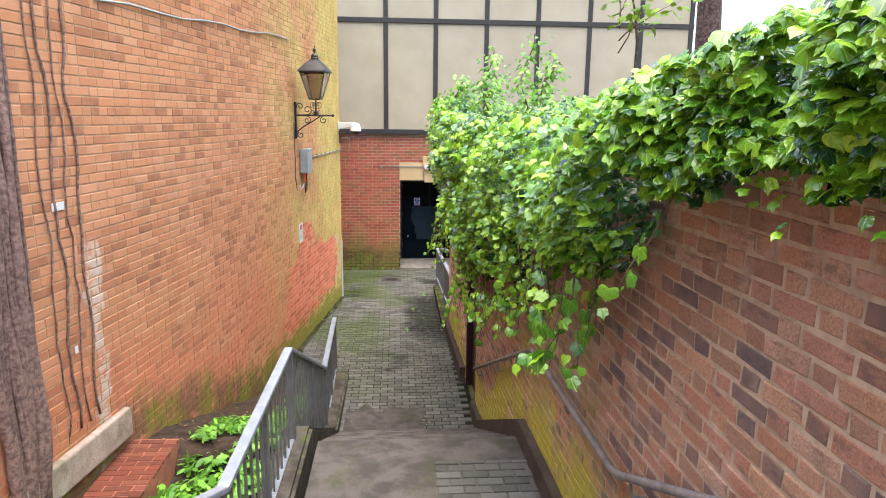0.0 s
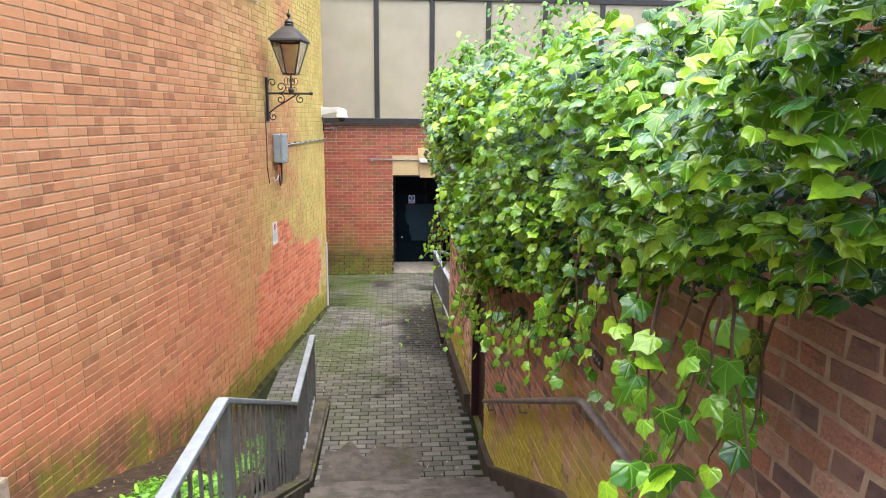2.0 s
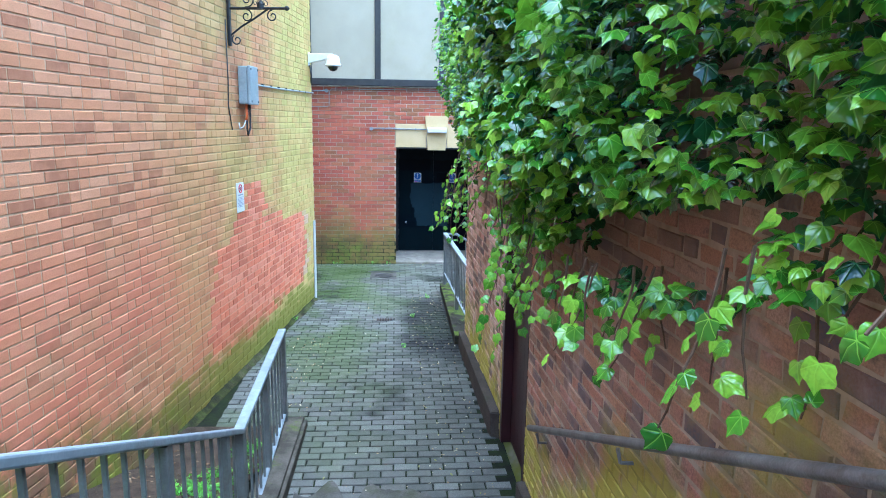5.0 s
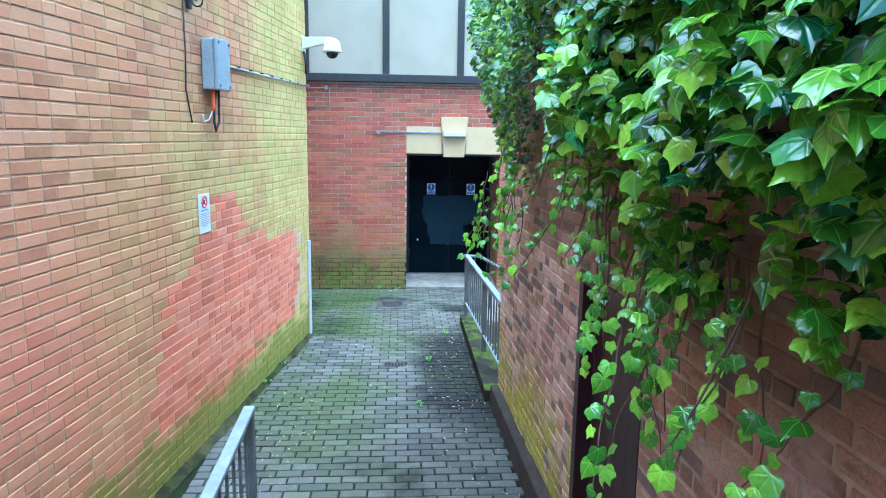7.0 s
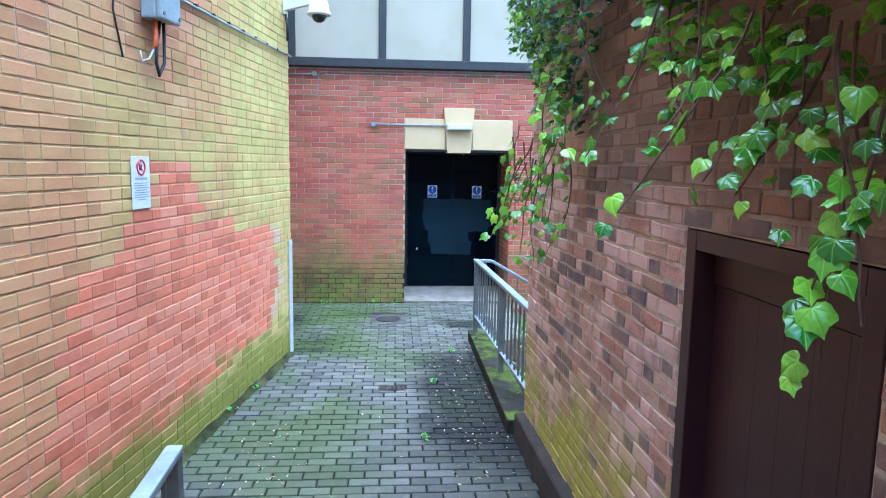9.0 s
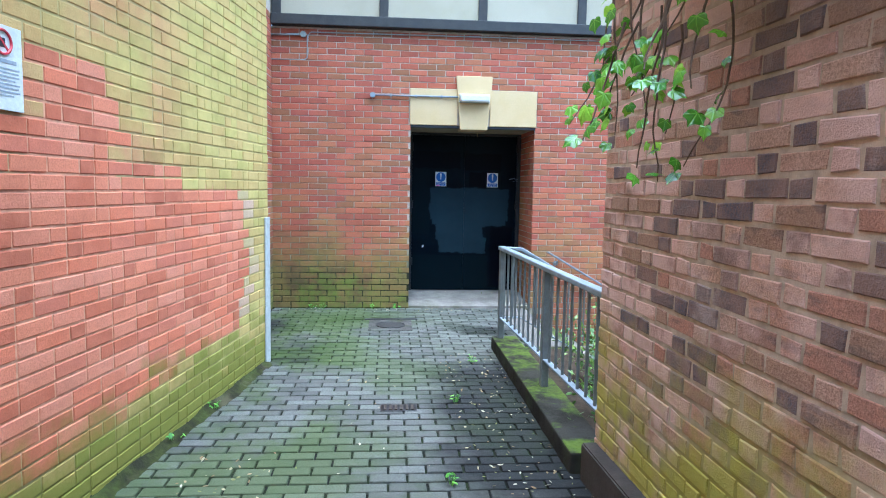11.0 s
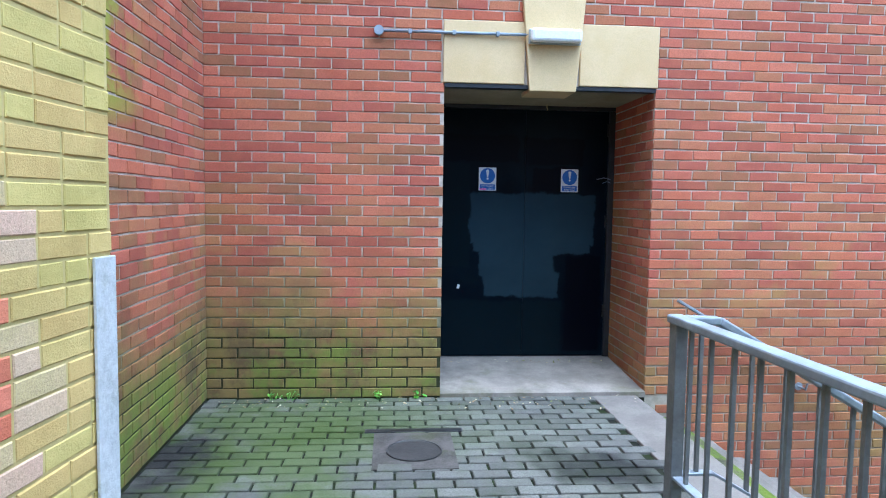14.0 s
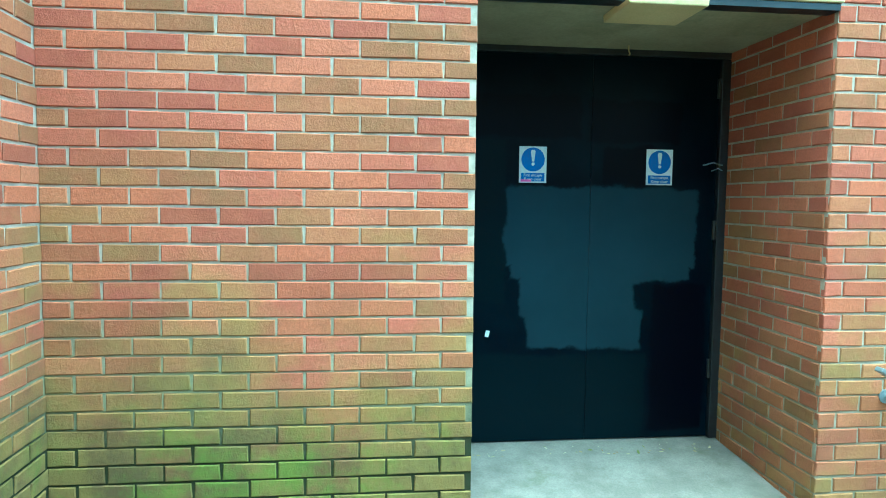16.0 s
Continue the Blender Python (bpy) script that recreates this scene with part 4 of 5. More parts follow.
def wall_gutter(u, v):
    y = 9.3 + 4.66 * v
    wide = 0.075 + 0.05 * noise.noise((y * 1.7, 3.0, 0.0))
    x = left_x(y) + wide * u
    return x, y, 0.001 + (0.05 + 0.03 * noise.noise((y * 3.1, 0.0, 5.0))) * (1 - u) ** 1.5 + 0.008 * noise.noise((x * 22, y * 22, 2.0))


sheet(5, 120, wall_gutter, "gutter_soil", GUTTER, "dark moss and soil gathered along a wall foot", "soil")
sheet(24, 16, right_bed, "bed_right", SOIL, "dark soil bed under shrubs", "soil")
tagged(part("slab", boxes(((1.275, 14.52, -0.3), (1.62, 16.61, 0.004), 0.008)), CONCRETE), "pale concrete slab at the head of the steps", "slab", kind="structure")
sd = empty("stairs_side", pose(1.74, 15.5, 0), "mossy concrete steps going down beside the brick wall", "stairs", kind="structure")
for i in range(1, 8):
    st = part("step", boxes(((1.625 + 0.29 * (i - 1), 14.52, -1.29), (1.625 + 0.29 * i - 0.002, 16.61, -0.165 * i), 0.012)), MOSSY if i == 1 else CONCRETE, sd)
    st.matrix_parent_inverse = sd.matrix_world.inverted()

# low brick wall and stone footing beside the left wall
LOW_M = Matrix.Translation((-2.42, 4.72, 0.77))
LOW_LONG, LOW_DEEP = 0.44, 0.92
low = core("low_wall", [((0, 0, -0.6), (LOW_LONG, LOW_DEEP, 0.25))], RED_CAP, LOW_M, "low broad red brick wall beside a planting bed")
lay(low, courses(LOW_LONG, 0.25, 'stretcher', RNG), [LEDGE_BRICK], lambda u, v: 0, lambda u, v: True, RNG)
top = empty("wall_top", LOW_M @ pose(0, 0, 0.252, -90, 0, 0), "worn red bricks topping a low wall", "coping", kind="structure")
lay(top, courses(LOW_LONG, LOW_DEEP, 'stretcher', RNG), [LEDGE_BRICK], lambda u, v: 0, lambda u, v: True, RNG)
ft = tagged(part("stone_footing", boxes(((0, -0.07, 0), (3.3, 0.0, 0.27), 0.02)), STONE), "pale chipped stone footing of the tan wall", "footing", kind="structure")
ft.matrix_world = L_M @ Matrix.Translation((5.1, -0.009, 1.135))

# ---- brown door ----
bd = empty("door_2", R_M @ Matrix.Translation((2.53, 0, 0)), "dark maroon painted wooden door in a deep frame", "door", kind="structure")
for lo, hi in (((0.003, -0.004, 0), (0.075, 0.14, 1.895)), ((0.905, -0.004, 0), (0.977, 0.14, 1.895)), ((0.076, -0.003, 1.825), (0.904, 0.14, 1.895))):
    part("frame_bar", boxes((lo, hi, 0.004)), BROWN_PAINT, bd)
leaf = part("door_leaf", boxes(((0.078, 0.095, 0.01), (0.902, 0.135, 1.822), 0.003)), BROWN_PAINT, bd)
for i in range(6):
    part("plank", boxes(((0.08 + i * 0.137, 0.083, 0.012), (0.08 + i * 0.137 + 0.1362, 0.094, 1.70), 0.001)), BROWN_PAINT, leaf)
part("top_rail", boxes(((0.08, 0.07, 1.705), (0.90, 0.094, 1.82), 0.004)), BROWN_PAINT, leaf)


# ---- things on the left wall ----
def on_left(y, z, out=0.0):
    u = 17.0 + (y - 14.04) / math.cos(radians(L_TURN))
    return L_M @ Matrix.Translation((u, -0.009 - out, z))


def scroll(cx, cz, r, turns, start, flip=1, n=26, t=0.007):
    pts = []
    for i in range(n + 1):
        a = start + flip * turns * 2 * math.pi * i / n
        rr = r * (1 - 0.75 * i / n)
        pts.append((0, -(cx + rr * math.cos(a)), cz + rr * math.sin(a)))
    return tube(pts, t, 6)


def lantern():
    """Arm out of the wall along local -y."""
    ob = empty("wall_lantern", on_left(10.88, 3.92), "black cast iron wall lantern on a scrolled bracket", "lantern")
    part("wall_plate", boxes(((-0.025, -0.03, -0.37), (0.025, 0.0, 0.21), 0.006)), BLACK_IRON, ob)
    part("arm", join(tube([(0, -0.02, 0), (0, -0.60, 0)], 0.014, 8), lathe([(0.004, 0), (0.024, 0.02), (0.024, 0.04), (0.004, 0.06)], 12, pose(0, -0.59, 0) @ pose(0, 0, 0, 90))), BLACK_IRON, ob)
    part("brace", tube([(0, -0.02, -0.27), (0, -0.14, -0.18), (0, -0.28, -0.10), (0, -0.42, -0.01)], 0.010, 6), BLACK_IRON, ob)
    for cx, cz, r, tn, st, fl in ((0.09, -0.31, 0.055, 1.2, 2.2, 1), (0.21, 0.085, 0.075, 1.3, 4.4, 1), (0.09, 0.14, 0.06, 1.2, 3.6, -1), (0.20, -0.075, 0.065, 1.2, 1.6, -1), (0.47, -0.075, 0.06, 1.2, 1.6, 1)):
        part("scroll", scroll(cx, cz, r, tn, st, fl), BLACK_IRON, ob)
    cy = -0.35
    body = set(ob.children)
    part("socket", lathe([(0.05, 0), (0.05, 0.06), (0.03, 0.09), (0.018, 0.10), (0.018, 0.29)], 14, pose(0, cy, -0.01)), BLACK_IRON, ob)
    for a in range(4):
        sc = join(scroll(0.085, 0.20, 0.07, 1.1, 4.2, 1, t=0.006), scroll(0.075, 0.06, 0.04, 1.0, 1.9, -1, t=0.005))
        bmesh.ops.transform(sc, verts=sc.verts[:], matrix=pose(0, cy, 0.0) @ pose(0, 0, 0, 0, 0, 45 + 90 * a))
        part("scroll", sc, BLACK_IRON, ob)
    z0, z1, h0, h1 = 0.30, 0.80, 0.115, 0.275
    def cage_bar(p, q, w, h):
        b = bmesh.new()
        bar(b, p, q, w, h)
        part("cage_bar", b, BLACK_IRON, ob)
    for sx, sy in ((1, 1), (1, -1), (-1, -1), (-1, 1)):
        cage_bar((sx * h0, cy + sy * h0, z0), (sx * h1, cy + sy * h1, z1), 0.016, 0.016)
    for a, b in (((1, 1), (1, -1)), ((1, -1), (-1, -1)), ((-1, -1), (-1, 1)), ((-1, 1), (1, 1))):
        cage_bar((a[0] * h0, cy + a[1] * h0, z0), (b[0] * h0, cy + b[1] * h0, z0), 0.018, 0.022)
        cage_bar((a[0] * h1, cy + a[1] * h1, z1), (b[0] * h1, cy + b[1] * h1, z1), 0.02, 0.035)
    for a in range(4):
        g = bmesh.new()
        vs = [g.verts.new(p) for p in ((-h0, -h0, z0), (h0, -h0, z0), (h1, -h1, z1), (-h1, -h1, z1))]
        g.faces.new(vs)
        bmesh.ops.solidify(g, geom=g.faces[:], thickness=0.004)
        bmesh.ops.transform(g, verts=g.verts[:], matrix=pose(0, cy, 0) @ pose(0, 0, 0, 0, 0, 90 * a))
        p = part("pane", g, PANE, ob)
        p.visible_shadow = False
    roof = bmesh.new()
    rings = []
    for h, z in ((0.315, 0.80), (0.30, 0.83), (0.20, 0.93), (0.10, 1.02), (0.085, 1.03)):
        rings.append([roof.verts.new((sx * h, cy + sy * h, z)) for sx, sy in ((1, 1), (-1, 1), (-1, -1), (1, -1))])
    for a, b in zip(rings, rings[1:]):
        for k in range(4):
            roof.faces.new((a[k], a[(k + 1) % 4], b[(k + 1) % 4], b[k]))
    roof.faces.new(rings[0][::-1])
    roof.faces.new(rings[-1])
    part("roof", roof, BLACK_IRON, ob)
    part("finial", lathe([(0.085, 1.03), (0.09, 1.06), (0.075, 1.075), (0.085, 1.10), (0.05, 1.135), (0.018, 1.15), (0.018, 1.17), (0.038, 1.195), (0.030, 1.225), (0.010, 1.245), (0.004, 1.29)], 16, pose(0, cy, 0)), BLACK_IRON, ob)
    squat = pose(0, cy, 0) @ Matrix.Diagonal((0.72, 0.72, 0.84, 1)) @ pose(0, -cy, 0)
    for o in ob.children:
        if o not in body:
            o.matrix_local = squat


def pane_glass():
    m = Nodes("old_lantern_glass", 0.08)
    m.bsdf.inputs["Transmission Weight"].default_value = 1.0
    m.bsdf.inputs["IOR"].default_value = 1.05
    m.bump(m.noise(20, 2), 0.02, 0.002)
    return m.done((0.93, 0.88, 0.84))


PANE = pane_glass()
lantern()

bx = empty("junction_box", on_left(11.2, 2.97), "grey weatherproof electrical box on a brick wall", "electrical box")
part("body", boxes(((-0.12, -0.10, 0), (0.12, 0, 0.40), 0.012)), GREY_PLASTIC, bx)
part("lid", boxes(((-0.125, -0.14, -0.005), (0.125, -0.103, 0.405), 0.012)), GREY_PLASTIC, bx)
for sx in (-0.10, 0.10):
    for sz in (0.03, 0.37):
        part("screw", disc(0.012, 0.008, 10, pose(sx, -0.139, sz) @ UPRIGHT), POST_GREY, bx)
for pts, r, mt in (([(-0.05, -0.06, 0), (-0.055, -0.06, -0.14), (-0.06, -0.05, -0.17)], 0.014, ORANGE), ([(0.0, -0.06, 0), (-0.05, -0.06, -0.16), (-0.06, -0.06, -0.26), (-0.01, -0.05, -0.33), (0.04, -0.06, -0.25), (0.05, -0.06, -0.1), (0.05, -0.06, 0)], 0.011, BLACK_RUBBER), ([(-0.06, -0.05, -0.17), (-0.09, -0.03, -0.24), (-0.14, -0.01, -0.26), (-0.16, -0.01, -0.2)], 0.006, WHITE)):
    part("cable", tube(pts, r, 8), mt, bx, smooth=True)
ca = empty("wall_cable", on_left(10.8, 2.7), "thin dark cable running down a brick wall", "cable")
part("cable", tube([(0, -0.006, 1.1), (0.004, -0.006, 0.5), (-0.02, -0.006, 0.25), (0.06, -0.006, 0.0)], 0.006, 6), BLACK_RUBBER, ca, smooth=True)
ca = empty("clipped_cable", on_left(11.35, 3.2), "grey cable clipped level along a brick wall", "cable")
part("cable", tube([(0, -0.012, 0), (1.2, -0.012, 0.0), (2.74, -0.012, 0.02)], 0.011, 8), GREY_PLASTIC, ca, smooth=True)
for i in range(9):
    part("clip", boxes(((0.16 + 0.3 * i, -0.03, 0.008), (0.19 + 0.3 * i, 0, 0.022), 0.002)), BLACK_RUBBER, ca)

ca = empty("high_cable", on_left(5.6, 4.80), "thin pale cable sagging along the top of a brick wall", "cable")
part("cable", tube([(0.51 * i, -0.012, 0.028 * i + 0.02 * math.sin(i * 1.7)) for i in range(11)], 0.010, 6), GREY_PLASTIC, ca, smooth=True)
wp = empty("label_plate", on_left(4.93, 3.22), "small white weathered label plate on brickwork", "plate")
part("plate", boxes(((-0.07, -0.006, 0), (0.07, 0, 0.06), 0.002)), WHITE, wp)
part("lower_plate", boxes(((0.02, -0.006, -1.12), (0.06, 0, -1.06), 0.002)), WHITE, wp)

nt = empty("notice_plate", on_left(11.0, 1.81), "white printed notice plate with a red prohibition ring", "notice")
part("plate", boxes(((-0.105, -0.006, 0), (0.105, 0, 0.32), 0.002)), WHITE, nt)
ring_pts = [(0.045 * math.cos(a), -0.008, 0.255 + 0.045 * math.sin(a)) for a in (2 * math.pi * k / 24 for k in range(25))]
part("red_ring", join(tube(ring_pts, 0.0055, 6), boxes(((-0.004, -0.009, -0.042), (0.004, -0.0065, 0.042), 0, pose(0, 0, 0.255, 0, -45, 0)))), RED, nt)
part("symbol", boxes(((-0.018, -0.0078, 0.235), (0.014, -0.0062, 0.27))), BLACK_RUBBER, nt)
part("print_bar", boxes(((-0.07, -0.0075, 0.178), (0.07, -0.0062, 0.192))), PALE_PRINT, nt)
for i in range(8):
    w = (0.085, 0.08, 0.083, 0.06, 0.085, 0.078, 0.084, 0.05)[i]
    part("print_bar", boxes(((-w, -0.0075, 0.155 - 0.0145 * i), (w, -0.0062, 0.161 - 0.0145 * i))), PALE_PRINT, nt)

sp = empty("corner_strip", on_left(13.975, 0.0), "white painted strip guarding the corner of the brick wall", "corner strip")
part("strip", boxes(((-0.05, -0.012, 0.01), (0.062, 0.0, 1.27), 0.003)), STRIP_WHITE, sp)

cc = empty("security_camera", on_left(13.9, 3.74) @ Matrix.Scale(0.87, 4), "white dome security camera on a wall bracket", "security camera")
arm = boxes(((-0.035, -0.42, -0.02), (0.035, 0.0, 0.05), 0.008))
for v in arm.verts:
    if v.co.y > -0.2:
        v.co.z -= 0.09 if v.co.z < 0.02 else 0.0
part("arm", arm, WHITE, cc)
part("base_plate", boxes(((-0.05, -0.012, -0.15), (0.05, 0.0, 0.07), 0.004)), WHITE, cc)
part("housing", lathe([(0.05, 0.03), (0.10, 0.0), (0.115, -0.05), (0.12, -0.12), (0.135, -0.125), (0.135, -0.155), (0.11, -0.16)], 24, pose(0, -0.42, 0)), WHITE, cc, smooth=True)
part("dome", lathe([(0.085, -0.155), (0.082, -0.185), (0.065, -0.215), (0.035, -0.235), (0.006, -0.24)], 20, pose(0, -0.42, 0)), GLASS_DARK, cc, smooth=True)
part("cable", tube([(0.0, -0.02, -0.14), (0.03, -0.03, -0.3), (0.06, -0.02, -0.44)], 0.016, 8), BLACK_RUBBER, cc, smooth=True)

dr = empty("drain_grate", pose(-0.06, 12.8, 0.004), "small dark iron drain grate set in paving", "drain")
part("rim", boxes(((-0.13, -0.07, -0.01), (0.13, 0.07, 0.003), 0.002)), BLACK_IRON, dr)
for i in range(6):
    part("slot_bar", boxes(((-0.105 + 0.038 * i, -0.05, 0.003), (-0.085 + 0.038 * i, 0.05, 0.009), 0.002)), PLINTH, dr)
mc = empty("inspection_cover", pose(-0.12, 15.55, 0.0045), "dark round inspection cover in a square frame", "drain cover")
part("frame_plate", boxes(((-0.24, -0.26, -0.01), (0.24, 0.30, 0.002), 0.002)), APRON, mc)
part("cover", lathe([(0.165, 0.002), (0.165, 0.010), (0.155, 0.011), (0.15, 0.006), (0.145, 0.006)], 32), TIMBER, mc)
part("lip", boxes(((-0.30, 0.31, -0.004), (0.32, 0.37, 0.006), 0.003)), BLACK_IRON, mc)

# old vine trunk and thin vines on the left wall
RV = random.Random(8)
vt = empty("vine_trunk", on_left(4.30, 1.13), "thick dark bare vine trunk climbing a brick wall", "vine")
for k in range(13):
    du, r = -0.17 + 0.026 * k + RV.uniform(-0.01, 0.01), RV.choice((0.016, 0.022, 0.03, 0.038))
    wave, lean = RV.uniform(0, 6), RV.uniform(-0.012, 0.012)
    pts = [(du + lean * i * 0.5 + 0.022 * math.sin(i * 0.55 + wave), -r - 0.004 - 0.03 * abs(math.sin(k * 1.9)) - 0.012 * math.sin(i * 0.8 + wave), i * 0.2) for i in range(33)]
    part("stem", tube(pts, [r * (1 - 0.008 * i) * RV.uniform(0.7, 1.25) for i in range(33)], 8), VINE_BARK, vt, smooth=True)
for k in range(4):
    y = 4.78 + 0.13 * k
    tv = empty("thin_vine", on_left(y, 1.5), "thin brown vine stem clinging to brickwork", "vine", "thin vines on the wall")
    part("stem", tube([(0.028 * math.sin(i * 0.8 + k) + 0.05 * noise.noise((i * 0.55, k * 3.1, 0.0)), -0.008, i * 0.15) for i in range(37)], [0.007 + 0.003 * (k % 2) + 0.003 * noise.noise((i * 0.9, k, 2.0)) for i in range(37)], 6), VINE_BARK, tv, smooth=True)

# ---- plants ----
IVY_OUT = [(0.0, -0.96, -0.16), (0.12, -0.74, -0.08), (0.27, -0.54, -0.04), (0.44, -0.46, -0.05), (0.62, -0.38, -0.12), (0.66, -0.18, -0.10), (0.60, 0.02, -0.06), (0.58, 0.24, -0.08), (0.44, 0.42, -0.09), (0.20, 0.45, -0.04), (0.0, 0.30, 0.0)]
HEART_OUT = [(0.0, -0.90, -0.15), (0.11, -0.68, -0.07), (0.26, -0.46, -0.04), (0.43, -0.26, -0.06), (0.54, -0.04, -0.10), (0.54, 0.18, -0.09), (0.42, 0.38, -0.09), (0.20, 0.44, -0.04), (0.0, 0.28, 0.0)]
PLAIN_OUT = [(0.0, -1.0, -0.12), (0.26, -0.6, -0.02), (0.36, -0.15, -0.05), (0.26, 0.3, -0.03), (0.0, 0.55, 0.0)]


def leaf_shape(outline):
    """A lobed blade folded along its midrib, tip towards -y."""
    right = outline
    left = [(-x, y, z) for x, y, z in outline[1:-1]][::-1]
    ring = right + left
    verts = [(0.0, -0.1, 0.05)] + ring
    n = len(ring)
    return np.array(verts), [(0, 1 + i, 1 + (i + 1) % n) for i in range(n)]


def leaf_frames(normals, rng, droop=1.0):
    """Turning matrices for leaves with the given normals, tips hanging down."""
    n = normals / np.linalg.norm(normals, axis=1, keepdims=True)
    tip = np.tile((0.0, 0.0, -droop), (len(n), 1)) + rng.normal(0, 0.45, (len(n), 3))
    tip -= n * np.sum(tip * n, axis=1, keepdims=True)
    tip /= np.linalg.norm(tip, axis=1, keepdims=True)
    y = -tip
    x = np.cross(y, n)
    return np.stack([x, y, n], axis=2)


def leaf_uv(me, base, count):
    """Lay the leaf's own plane out as its UV map."""
    layer = me.uv_layers.new(name="UVMap")
    at = np.empty(len(me.loops), dtype=np.int32)
    me.loops.foreach_get("vertex_index", at)
    layer.data.foreach_set("uv", np.tile(base[:, :2], (count, 1))[at].astype(np.float32).ravel())


def leaves_mesh(name, spots, normals, sizes, outline, material, rng, droop=1.0):
    base, tris = leaf_shape(outline)
    R = leaf_frames(normals, rng, droop)
    curl = rng.uniform(0.2, 1.8, (len(spots), 1))
    b = np.repeat(base[None], len(spots), axis=0)
    b[:, :, 2] *= curl
    b[:, :, 0] *= rng.uniform(0.8, 1.15, (len(spots), 1))
    v = np.einsum('nij,nkj->nki', R, b) * sizes[:, None, None] + spots[:, None, :]
    f = (np.array(tris)[None] + (np.arange(len(spots)) * len(base))[:, None, None]).reshape(-1, 3)
    me = quads_mesh(name, v.reshape(-1, 3).tolist(), f.tolist(), None, [material])
    leaf_uv(me, base, len(spots))
    me.polygons.foreach_set("use_smooth", [True] * len(me.polygons))
    return me


NRNG = np.random.default_rng(5)
IVY_FOOT = [(-1.5, 3.9), (0.0, 3.9), (1.0, 3.82), (2.0, 3.66), (2.3, 3.5), (2.6, 3.28), (2.9, 3.1), (3.3, 3.0), (3.6, 3.02), (4.0, 3.0), (4.4, 2.72), (4.8, 2.5), (5.2, 2.32), (6.0, 2.15), (6.6, 2.12), (7.0, 2.18), (7.6, 2.12), (8.2, 2.28), (8.8, 2.5), (9.3, 2.75), (10.0, 2.5), (10.3, 2.0), (10.6, 1.95), (10.9, 2.4), (11.2, 2.75), (11.7, 2.9)]
ivy = empty("ivy", pose(right_x(5), 5.0, 3.7), "dense glossy green ivy hanging over an old brick wall", "ivy")
ivy_inv = np.array(ivy.matrix_world.translation)


def ivy_front(n):
    y = NRNG.uniform(-1.2, 11.66, n)
    foot = np.interp(y, [a for a, _ in IVY_FOOT], [b for _, b in IVY_FOOT])
    h = NRNG.uniform(0, 1, n) ** 0.85
    z = foot + (np.interp(y, [0, 2, 3, 4.2, 8, 9.5, 12], [4.34, 4.14, 3.94, 3.9, 3.98, 4.2, 4.2]) - foot) * h
    bulge = np.interp(y, [-1, 1.5, 3, 4, 7, 9.5, 11, 11.9], [0.22, 0.28, 0.40, 0.42, 0.47, 0.40, 0.34, 0.28]) * (0.55 + 0.55 * np.sin(np.clip(h, 0, 1) * 2.2))
    lump = np.array([noise.noise((0.0, a * 1.7, b * 2.1)) for a, b in zip(y, z)])
    gap = np.array([noise.noise((4.0, a * 2.6, b * 2.6)) for a, b in zip(y, z)])
    depth = NRNG.uniform(0, 1, n) ** 0.6
    x = np.array([right_x(a) for a in y]) - 0.02 - bulge * (1 + 0.5 * lump) * depth
    keep = (gap + 1.3 * h > 0.05 + 0.25 * (h < 0.2)) & (gap > -0.36) & (z > foot) & (NRNG.uniform(0, 1, n) < np.interp(y, [2.4, 2.8, 3.6, 3.9, 4.3, 4.8], [1.0, 0.85, 0.75, 0.5, 0.65, 1.0]))
    p = np.stack([x, y, z], 1)[keep]
    lift = np.interp(p[:, 1], [3.5, 6, 9], [1.15, 0.95, 0.8])
    nrm = np.stack([np.full(len(p), -0.6), np.full(len(p), -0.45), lift], 1) + NRNG.normal(0, 0.5, (len(p), 3))
    return p, nrm, depth[keep]


def ivy_top(n):
    y = NRNG.uniform(-1.5, 11.6, n)
    d = NRNG.uniform(-0.25, 2.4, n)
    lump = np.array([noise.noise((a * 1.3, b * 1.3, 7.0)) for a, b in zip(d, y)])
    z = np.interp(y, [0, 2, 3, 4.2, 8, 9.5], [4.2, 4.02, 3.90, 3.88, 3.94, 4.05]) + 0.20 * np.clip(d - 0.2, 0, 3) * np.interp(y, [0, 3, 4.5, 6, 9], [1.7, 1.2, 0.8, 0.4, 0.3]) + 0.20 * lump - 0.35 * NRNG.uniform(0, 1, n) ** 2
    p = np.stack([np.array([right_x(a) for a in y]) + d, y, z], 1)
    nrm = np.tile((-0.3, -0.3, 0.85), (n, 1)) + NRNG.normal(0, 0.4, (n, 3))
    return p, nrm


fp, fn, fd = ivy_front(36000)
tp, tn = ivy_top(14000)
sizes = NRNG.uniform(0.032, 0.066, len(fp)) * np.interp(fp[:, 1], [0, 2.6, 4, 5, 6.3, 8.2, 9.3, 12], [0.72, 0.82, 0.85, 0.78, 1.1, 1.2, 0.74, 0.62])
# Inner leaves mostly go dark, so the ivy's inner shade sits in their colour.
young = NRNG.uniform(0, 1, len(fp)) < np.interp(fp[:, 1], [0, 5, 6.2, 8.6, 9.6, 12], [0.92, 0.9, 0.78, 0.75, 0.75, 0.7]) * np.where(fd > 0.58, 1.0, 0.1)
top_young = NRNG.uniform(0, 1, len(tp)) < np.interp(tp[:, 1], [3, 6, 12], [0.78, 0.62, 0.55])
top_sizes = NRNG.uniform(0.022, 0.052, len(tp))
